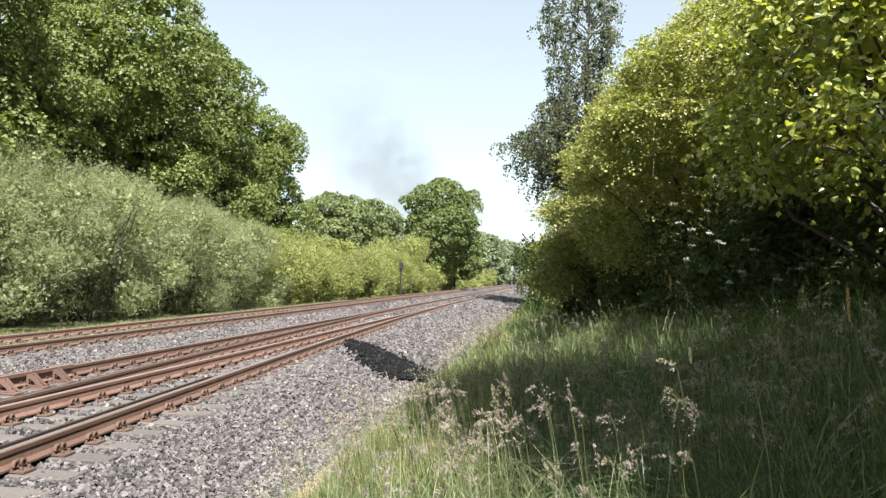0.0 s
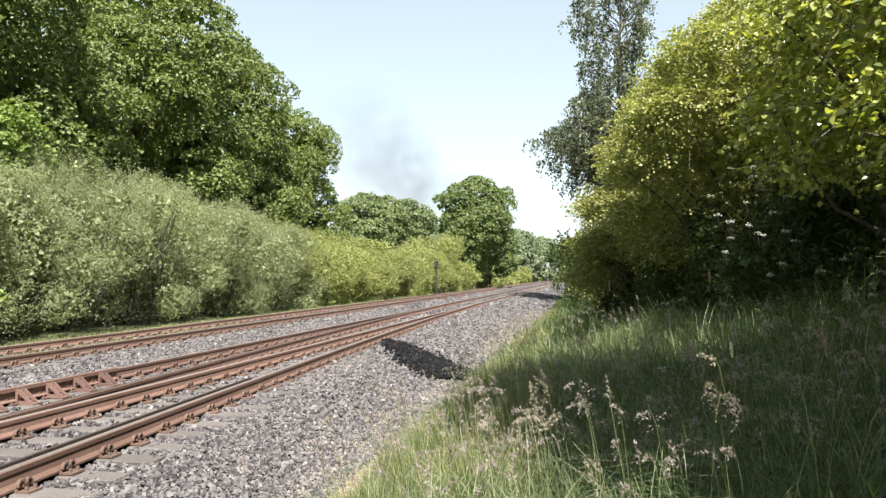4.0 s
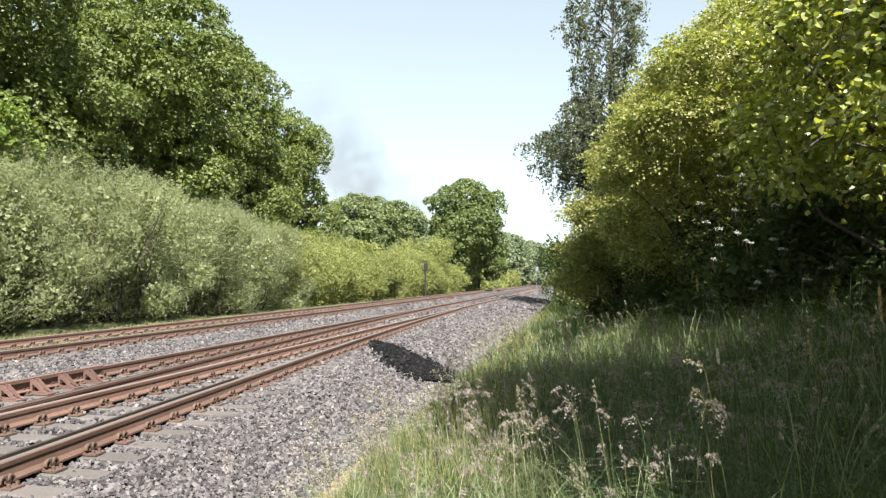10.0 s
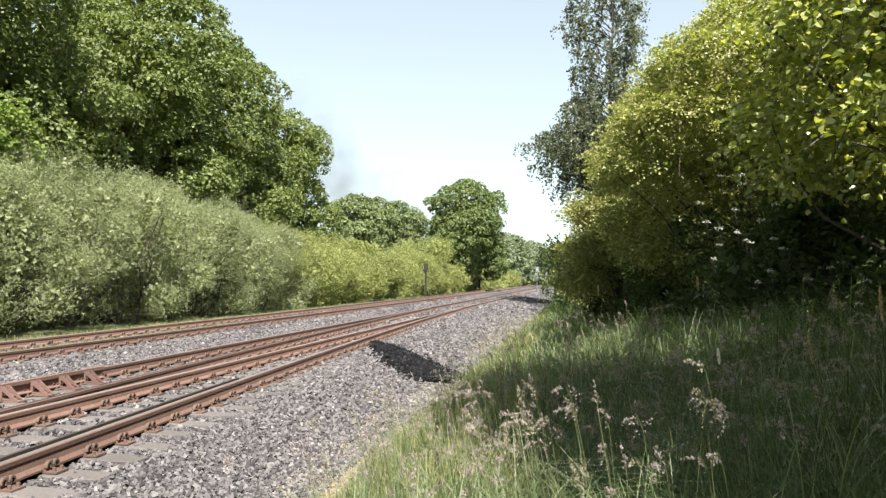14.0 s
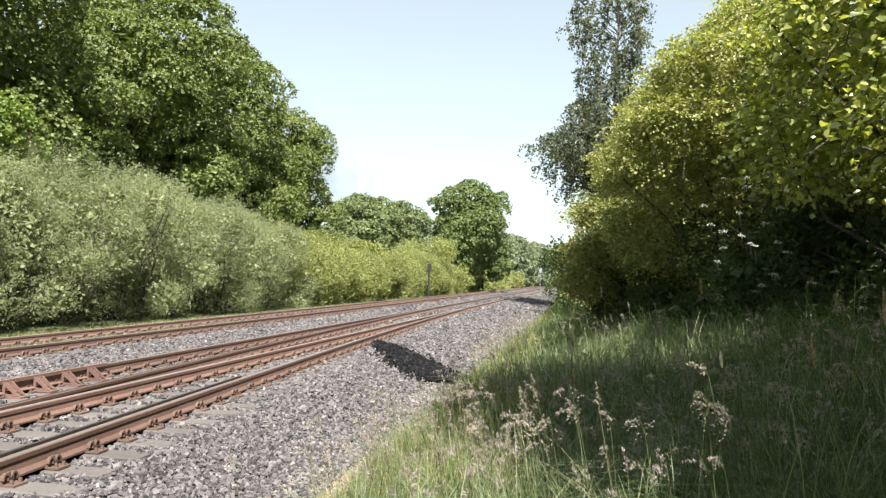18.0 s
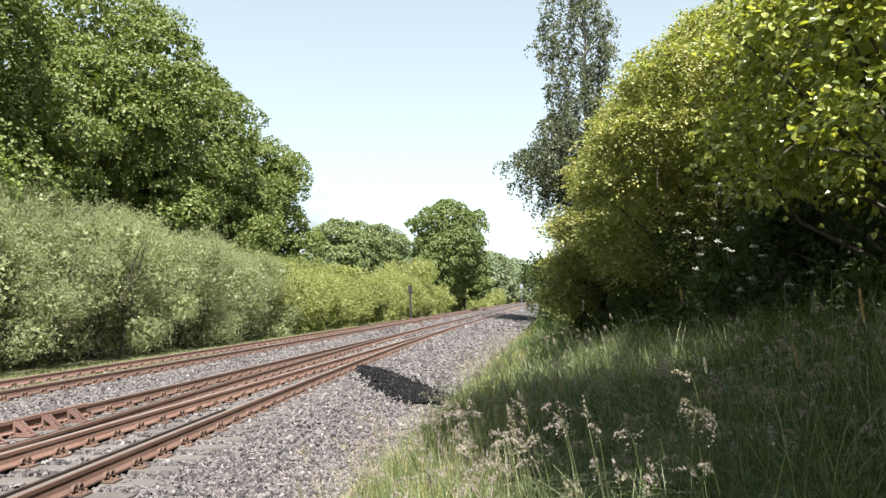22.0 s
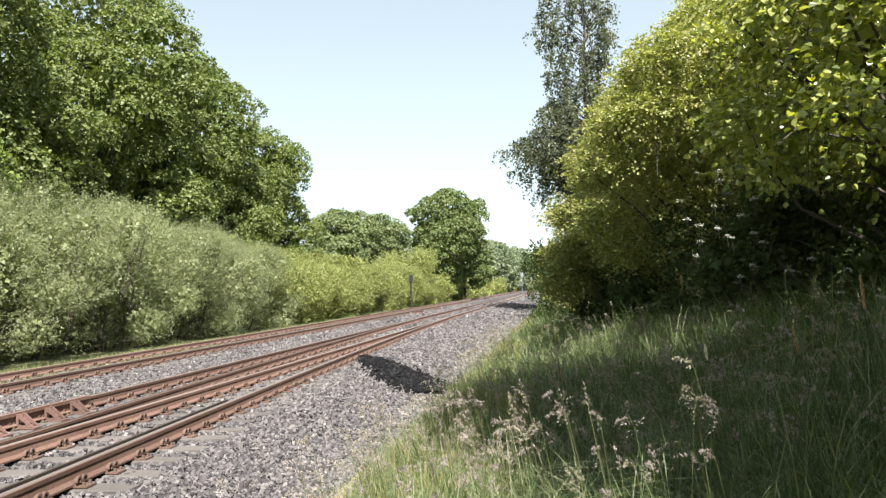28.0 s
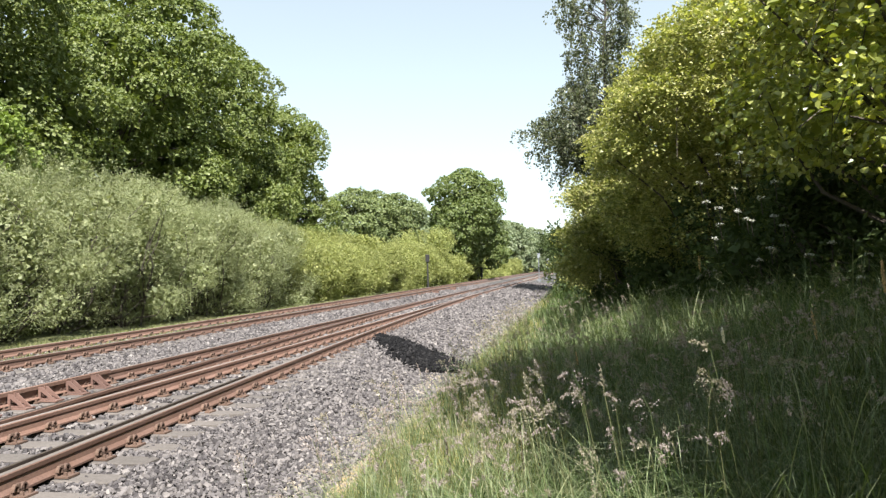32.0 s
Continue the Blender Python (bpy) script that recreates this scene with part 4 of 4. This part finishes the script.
shrub("hazel_bush", 301, 4.2, 7.6, 0.9, 6.4, 3.0, 2.8, M_HAZEL, "large hazel bush with broad sunlit leaves over the grass", 3900, 8, 0.42, 0.07, 0.78, 0.15, 0, "", 0.9, "oval", "bush",
      mess=0.55, droop=0.3, depth=0.5, blobs=HAZEL, shown=420, flat=0.5, hang=0.25, wild=0.45, inner=0.3, tilt=1.0)
# yellow-green hornbeams in flat tiers, leaning out over the path
HORN_A = [(0, 0.4, 2.3, 2.0, 2.2, 2.0), (-1.25, -0.7, 3.2, 1.3, 1.5, 0.55), (-0.6, -0.8, 4.0, 1.5, 1.7, 0.6), (0.2, -0.3, 4.7, 1.5, 1.8, 0.7), (-1.8, -0.3, 2.5, 1.0, 1.3, 0.42),
          (-1.9, 1.3, 1.8, 0.8, 1.2, 0.4), (-1.4, 0.9, 1.4, 1.0, 1.2, 0.5)]
HORN_B = [(0, 0.4, 2.4, 2.0, 2.3, 2.2), (-1.0, -0.8, 3.7, 1.4, 1.8, 0.7), (-0.2, -0.7, 4.8, 1.6, 1.9, 0.7), (0.6, -0.3, 5.6, 1.5, 1.8, 0.7), (-1.8, -0.6, 2.6, 1.1, 1.5, 0.45),
          (-2.2, 1.2, 1.7, 0.9, 1.3, 0.5), (-2.4, 1.3, 1.0, 0.8, 1.3, 0.45)]
shrub("hornbeam_bush", 302, 3.0, 13.0, 0.75, 5.4, 2.4, 3.2, M_HORN, "wide yellow-green bush overhanging the bank", 5600, 18, 0.5, 0.05, 0.85, 0.1, 0, "", 0.5, "quad", "bush",
      mess=0.36, droop=0.25, depth=0.4, blobs=HORN_A, shown=120, flat=0.25, wild=0.3, tilt=0.6)
shrub("hornbeam_bush", 303, 2.6, 18.0, 0.5, 6.4, 2.6, 3.2, M_HORN, "yellow-green bush beside the path", 5000, 17, 0.55, 0.065, 0.8, 0.1, 0, "", 0.35, "quad", "bush",
      mess=0.32, droop=0.25, depth=0.4, blobs=HORN_B, shown=80, flat=0.25, wild=0.3, tilt=0.6)
shrub("dogwood_bush", 304, 2.0, 24.5, 0.4, 3.9, 2.7, 3.8, M_HORN, "dense green bush beside the path", 1500, 14, 0.6, 0.085, 0.6, 0.3, 12, "", 0.1, "quad", "bush")
# low elders: their dark leaf colour carries the shade below hazel and hornbeams
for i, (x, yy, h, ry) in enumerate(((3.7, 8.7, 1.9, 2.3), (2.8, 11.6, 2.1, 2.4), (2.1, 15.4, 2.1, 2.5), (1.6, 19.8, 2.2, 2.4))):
    shrub("elder_bush", 360 + i, x, yy, 0.45 if yy > 12 else 0.75, h, 1.7, ry, M_DOG, "elder bush under the hazel, shade put into its dark leaves", 900, 9, 0.4, 0.085, 0.5, 0.3, 10, "", 0.05, "quad", "bush", droop=0.3)
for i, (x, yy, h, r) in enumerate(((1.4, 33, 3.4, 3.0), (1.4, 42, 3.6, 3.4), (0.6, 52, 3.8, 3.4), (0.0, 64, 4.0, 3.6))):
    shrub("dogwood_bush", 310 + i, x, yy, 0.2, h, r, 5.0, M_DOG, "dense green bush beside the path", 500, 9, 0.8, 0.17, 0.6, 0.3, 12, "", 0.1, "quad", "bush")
for i, (x, yy, h) in enumerate(((8.2, 5.0, 6.0), (7.6, 10.5, 6.0), (7.2, 16.0, 5.5), (6.0, 22.0, 5.0), (5.6, 28.0, 5.0), (8.5, 0.0, 6.0))):
    shrub("thicket_bush", 340 + i, x, yy, 1.4, h, 2.4, 3.4, M_HAZEL, "dark dense bush deep in the thicket", 600, 9, 0.8, 0.2, 0.7, 0.4, 10, "thicket bushes", 0.0, "quad", "bush")
# the last tree is unseen, added to shade the lower hornbeam
for i, (x, yy, h, r) in enumerate(((7.6, 20.0, 8.0, 2.6), (7.4, 14.5, 7.5, 2.5), (6.6, 9.2, 8.4, 2.6))):
    tree("thicket_tree", 370 + i, x, yy, 1.3, h, r, 1.5, M_HAZEL, "leafy tree rising behind the hazel bushes", tufts=120, per=80, leaf=0.13, lumps=16, group="thicket trees", trunk_r=0.15, tuft=0.6)


def birch(seed, x, yy, z):
    """A weeping birch: a narrow upper crown, a waist, and long low limbs that hang over the path."""
    rng = np.random.default_rng(seed)
    e = base("birch_tree", x, yy, z, "weeping birch with grey-green hanging twigs above the bushes", "tree")
    trunk = bent(rng, (0, 0, -0.2), (0.3, 0.0, 24.6), 10, 0.05)
    limbs = [tube(trunk, np.linspace(0.22, 0.025, 10), 8)]
    ps, drops = [], []
    for i in range(200):
        h = 5.0 + 19.5 * ((i * 0.7549) % 1.0) if i < 150 else rng.uniform(9.0, 14.5)
        th = i * 2.39996 + rng.normal() * 0.3 if i < 150 else math.pi + rng.normal() * 0.45
        west = np.interp(h, [6, 8, 9.5, 11, 12, 13, 14.5, 16, 18, 20, 21.5, 23.5, 24.5], [2.0, 4.2, 5.2, 6.2, 5.7, 4.7, 3.4, 3.0, 4.2, 4.7, 3.6, 2.0, 0.8])
        east = np.interp(h, [5, 10, 14, 16, 19, 21, 23.5, 24.5], [3.2, 3.2, 2.5, 2.6, 3.0, 2.2, 1.2, 0.6])
        wide = west if math.cos(th) < 0 else east
        reach = rng.uniform(0.45, 1.0) * math.hypot(math.cos(th) * wide, math.sin(th) * min(wide, 3.0))
        foot = h - reach * rng.uniform(0.25, 0.6)
        a = np.array([np.interp(foot, trunk[:, 2], trunk[:, 0]), 0, foot])
        b = a + np.array([math.cos(th) * reach, math.sin(th) * reach, h - foot])
        arc = np.array([a, a * 0.62 + b * 0.38 + np.array([0, 0, 0.5]), a * 0.25 + b * 0.75 + np.array([0, 0, 0.55]), b])
        arc[1:3] += rng.normal(size=(2, 3)) * 0.15
        limbs.append(tube(arc, [0.04, 0.024, 0.014, 0.007], 4))
        for j in range(int(3 + reach * 2.2)):
            s = rng.uniform(0.25, 1.0)
            q = np.array([np.interp(s * 3, np.arange(4), arc[:, d]) for d in range(3)])
            drop = rng.uniform(0.5, 1.4) * (1.7 if rng.random() < 0.2 else 1.0)
            way = rng.normal(size=2) * 0.28
            tip = q + np.array([way[0], way[1], -drop])
            mid = q * 0.5 + tip * 0.5 + np.array([way[0] * 0.5, way[1] * 0.5, 0.18])
            limbs.append(tube(np.stack([q, mid, tip]), [0.009, 0.006, 0.004], 3))
            k = int(6 + drop * 15)
            w = rng.random(k)[:, None] * 2
            p = np.where(w < 1, q + (mid - q) * w, mid + (tip - mid) * (w - 1))
            ps.append(p + rng.normal(size=(k, 3)) * np.array([0.12, 0.12, 0.07]))
    p = np.concatenate(ps)
    put("crown", raw_mesh("crown", *leaf_set(rng, p, rng.normal(size=p.shape) - np.array([0, 0, 0.9]), rng.normal(size=p.shape), 0.18, 0.72, 0.2)), M_BIRCH, e)
    put("trunk", raw_mesh("trunk", *joined(limbs)), M_BIRCHBARK, e)
    return e


birch(320, 1.8, 52.0, -0.65)
# added hazels, unseen beside and behind the camera, placed to shade the bank
for i, (x, yy, h) in enumerate(((4.7, 1.6, 5.4), (4.6, -2.2, 8.6), (4.0, -6.6, 9.0), (4.8, -10.5, 9.0))):
    tree("hazel_tree", 330 + i, x, yy, 1.0, h, 2.5, 0.8, M_HAZEL, "unseen tall hazel added to shade the bank", tufts=130, per=90, leaf=0.15, lumps=14, group="hazel trees", trunk_r=0.12, tuft=0.6)
tree("hazel_tree", 336, 2.35, 1.5, 0.9, 10.8, 1.45, 1.2, M_HAZEL, "unseen slim tall hazel added to shade the bank", tufts=110, per=90, leaf=0.13, lumps=12, group="hazel trees", trunk_r=0.08, tuft=0.45)
# this bush is out of view too, placed to shade the middle grass
shrub("hazel_bush", 337, 3.55, 3.7, 1.05, 5.0, 1.25, 1.4, M_HAZEL, "unseen dense hazel bush added to shade the grass", 1300, 9, 0.4, 0.09, 0.8, 0.3, 10, "", 0.1, "quad", "bush", inner=0.5)
# added trees out of view: they block the low sky and deepen the shade
screen = tree("wood_edge_tree", 350, 12.5, 12.0, 1.6, 11.0, 4.6, 0.6, M_DOG, "unseen broad-leaved tree added to block sky light", tufts=120, per=50, leaf=0.4, tuft=1.0, group="wood edge")
for x, yy in ((12.5, 4.0), (12.0, -4.5), (12.0, -12.0), (5.0, -17.0), (-1.5, -19.0), (11.5, 20.0), (11.0, 28.0)):
    copy_thing(screen, pose(x, yy, 1.2, 0, 0, x * 40 + yy * 17))

# white flower heads on the shaded side of the hornbeam and hazel
rf = np.random.default_rng(77)


def umbel(x, yy, z):
    e = base("flower_head", x, yy, z, "small white flower head on the shaded bush", "flower", "white flower heads")
    n = 30
    r = 0.036 * np.sqrt(rf.random(n))
    th = rf.uniform(0, 2 * np.pi, n)
    c = np.stack([r * np.cos(th), r * np.sin(th), 0.015 - r * r * 8 + rf.normal(size=n) * 0.006], 1)
    put("petals", raw_mesh("petals", *leaf_arrays(rf, c, np.array([0, -0.3, 1.0]) + rf.normal(size=(n, 3)) * 0.4, 0.014, 0.8)), M_FLOWER, e)
    put("stalk", raw_mesh("stalk", *tube([(0, 0, 0.015), (0.02, 0.05, -0.08), (0.05, 0.16, -0.12)], [0.003, 0.004, 0.005], 4)), M_BARK, e)


for x, yy, z in ((1.19, 6.90, 2.37), (1.45, 7.32, 2.35), (1.42, 7.14, 2.41), (1.20, 6.96, 1.92), (1.43, 7.38, 1.91), (1.47, 7.20, 1.83), (1.47, 7.02, 1.80), (1.45, 6.54, 1.96), (1.52, 6.36, 2.07), (1.46, 6.18, 1.79), (1.19, 6.90, 1.77), (1.15, 7.32, 2.00), (1.18, 7.14, 1.66), (1.32, 6.06, 1.46), (1.50, 6.48, 1.55), (1.74, 6.30, 1.49), (1.34, 7.02, 2.09), (1.54, 7.44, 2.24), (2.18, 6.36, 1.48), (2.06, 6.18, 1.31), (1.81, 6.00, 1.57), (1.10, 7.32, 2.18), (1.54, 6.24, 1.72)):
    umbel(x * 1.03, yy * 1.03, 1.458 + (z - 1.458) * 1.03)

spike_grass(401, (0.77, 4.5, 1.09), (0.86, 4.5, 0.25), 0.085, M_PALE, "pale grass spike above the shaded grass", 0.008)
spike_grass(402, (1.27, 4.6, 1.17), (1.38, 4.6, 0.45), 0.16, M_TAN, "tan foxtail grass spike", 0.008)
spike_grass(403, (1.24, 8.5, 1.53), (1.33, 8.5, 0.45), 0.17, M_TAN, "tan foxtail grass spike", 0.012)
spike_grass(404, (1.50, 4.2, 1.45), (1.56, 4.2, 0.5), 0.17, M_TAN, "tan foxtail grass spike", 0.009)
spike_grass(405, (-0.06, 7.0, 0.68), (0.02, 7.0, 0.0), 0.12, M_TAN, "yellowed grass spike in the meadow grass", 0.008)
spike_grass(406, (0.35, 14.0, 1.38), (0.36, 14.0, 0.2), 0.2, M_PALE, "pale grass spike under the bush", 0.014)

# ---- posts and signals ----
def post(name, x, yy, z, h, label, category):
    e = base(name, x, yy, z, label, category)
    bm = bmesh.new()
    bmesh.ops.create_cone(bm, cap_ends=True, segments=10, radius1=0.08, radius2=0.07, depth=h, matrix=Matrix.Translation((0, 0, h / 2)))
    part("pole", bm, M_POST, e)
    bm = bmesh.new()
    box(bm, -0.16, 0.16, -0.13, 0.13, h * 0.78, h)
    bmesh.ops.bevel(bm, geom=bm.edges[:], offset=0.02, segments=1, affect="EDGES")
    part("signal_box", bm, M_POST, e)
    return e


post("signal_post", -13.2, 66.0, -0.3, 3.0, "dark post with a small box in front of the hedge", "signal")


def cabinet(x, yy, z):
    e = base("trackside_cabinet", x, yy, z, "pair of dark trackside boxes on short legs", "cabinet")
    for k in (-1, 1):
        bm = bmesh.new()
        box(bm, k * 0.26 - 0.16, k * 0.26 + 0.16, -0.15, 0.15, 0.35, 1.55)
        bmesh.ops.bevel(bm, geom=bm.edges[:], offset=0.03, segments=1, affect="EDGES")
        part("box", bm, M_POST, e)
        bm = bmesh.new()
        box(bm, k * 0.26 - 0.06, k * 0.26 + 0.06, -0.06, 0.06, -0.1, 0.36)
        part("leg", bm, M_POST, e)
    return e


cabinet(-13.2, 101.0, -0.2)


def signal(x, yy, z, h, label):
    e = base("line_signal", x, yy, z, label, "signal", "line signals")
    bm = bmesh.new()
    bmesh.ops.create_cone(bm, cap_ends=True, segments=10, radius1=0.05, radius2=0.045, depth=h, matrix=Matrix.Translation((0, 0, h / 2)))
    part("mast", bm, M_MAST, e)
    bm = bmesh.new()
    box(bm, -0.15, 0.15, -0.05, 0.05, h - 0.5, h + 0.05)
    bmesh.ops.bevel(bm, geom=bm.edges[:], offset=0.02, segments=1, affect="EDGES")
    part("board", bm, M_STEEL, e, "pale grey board")
    bm = bmesh.new()
    box(bm, -0.2, 0.2, -0.2, 0.2, 0, 0.3)
    part("footing", bm, M_MAST, e)
    return e


signal(-4.55, 86.0, -0.35, 3.2, "slim grey signal mast with a pale board")
signal(-4.35, 105.0, -0.35, 2.8, "slim grey signal mast with a small board")


def cable_box(x, yy, z):
    e = base("cable_box", x, yy, z, "small rusty cable box in the far track", "box", "cable boxes")
    bm = bmesh.new()
    box(bm, -0.2, 0.2, -0.14, 0.14, 0, 0.2)
    bmesh.ops.bevel(bm, geom=bm.edges[:], offset=0.025, segments=1, affect="EDGES")
    part("housing", bm, M_RUSTLIGHT, e)
    bm = bmesh.new()
    box(bm, -0.22, 0.22, -0.16, 0.16, 0.2, 0.225)
    part("lid", bm, M_RUST, e)


cable_box(-9.3, 49.0, -0.2)
cable_box(-9.3, 56.0, -0.2)


# ---- smoke drifting behind the far trees ----
def smoke_mat(name, density, size):
    m, t, b = mat(name)
    coord = t.nodes.new("ShaderNodeTexCoord").outputs["Object"]
    scaled = node(t, "ShaderNodeMapping", Scale=(1 / size, 0.2 / size, 1 / size))
    t.links.new(coord, scaled.inputs["Vector"])
    ball = t.nodes.new("ShaderNodeTexGradient")
    ball.gradient_type = "SPHERICAL"
    t.links.new(scaled.outputs[0], ball.inputs[0])
    puffs = ramp(t, noise_out(t, 1.4 / size, 4.0, coord, 0.5), [(0.2, (0, 0, 0)), (0.85, (1, 1, 1))])
    a = mixed(t, 1.0, ball.outputs["Color"], puffs, "MULTIPLY")
    a = mixed(t, 1.0, a, (density, density, density), "MULTIPLY")
    clear, grey = t.nodes.new("ShaderNodeBsdfTransparent"), node(t, "ShaderNodeBsdfDiffuse", Color=(0.16, 0.16, 0.19, 1))
    mix = t.nodes.new("ShaderNodeMixShader")
    t.links.new(a, mix.inputs[0])
    t.links.new(clear.outputs[0], mix.inputs[1])
    t.links.new(grey.outputs[0], mix.inputs[2])
    t.links.new(mix.outputs[0], t.nodes["Material Output"].inputs[0])
    return m


SMOKE = []
for i, (x, z, size, density) in enumerate(((-66, 44, 24, 0.6), (-55, 36, 20, 1.1), (-45, 28, 16, 1.0), (-30, 23, 14, 0.8), (-14, 15, 11, 1.0), (0, 16, 11, 0.6), (14, 15, 11, 0.3))):
    rng = np.random.default_rng(500 + i)
    e = base("smoke_puff", x, 235 + i * 3, z, "thin dark engine smoke drifting above the trees", "smoke", "smoke puffs")
    for k in range(2):
        g = np.linspace(-1, 1, 15)
        gx, gz = np.meshgrid(g, g)
        gy = 0.12 * np.sin(gx * 3 + k * 2 + i) + 0.12 * np.cos(gz * 4 + i) + (k - 0.5) * 0.3
        v = np.stack([gx, gy, gz], -1).reshape(-1, 3) * size * (1.0 - 0.2 * k)
        n = np.arange(14)[:, None] * 15 + np.arange(14)[None]
        n = n.reshape(-1)
        me = smooth(raw_mesh("wisp", v, np.stack([n, n + 1, n + 16, n + 15], 1)))
        put("wisp", me, smoke_mat("smoke", min(1.0, density * 0.58), size), e)
    SMOKE.append((e, x, 235 + i * 3, z))


def motions():
    """The smoke drifts slowly leftwards and up."""
    for e, x, yy, z in SMOKE:
        walk(e, [(t, pose(x - 2.3 * t, yy, z + 0.2 * t, 0, 0, 0)) for t in (0, 4, 8, 12, 16, 20, 24, 28, 32)])


motions()
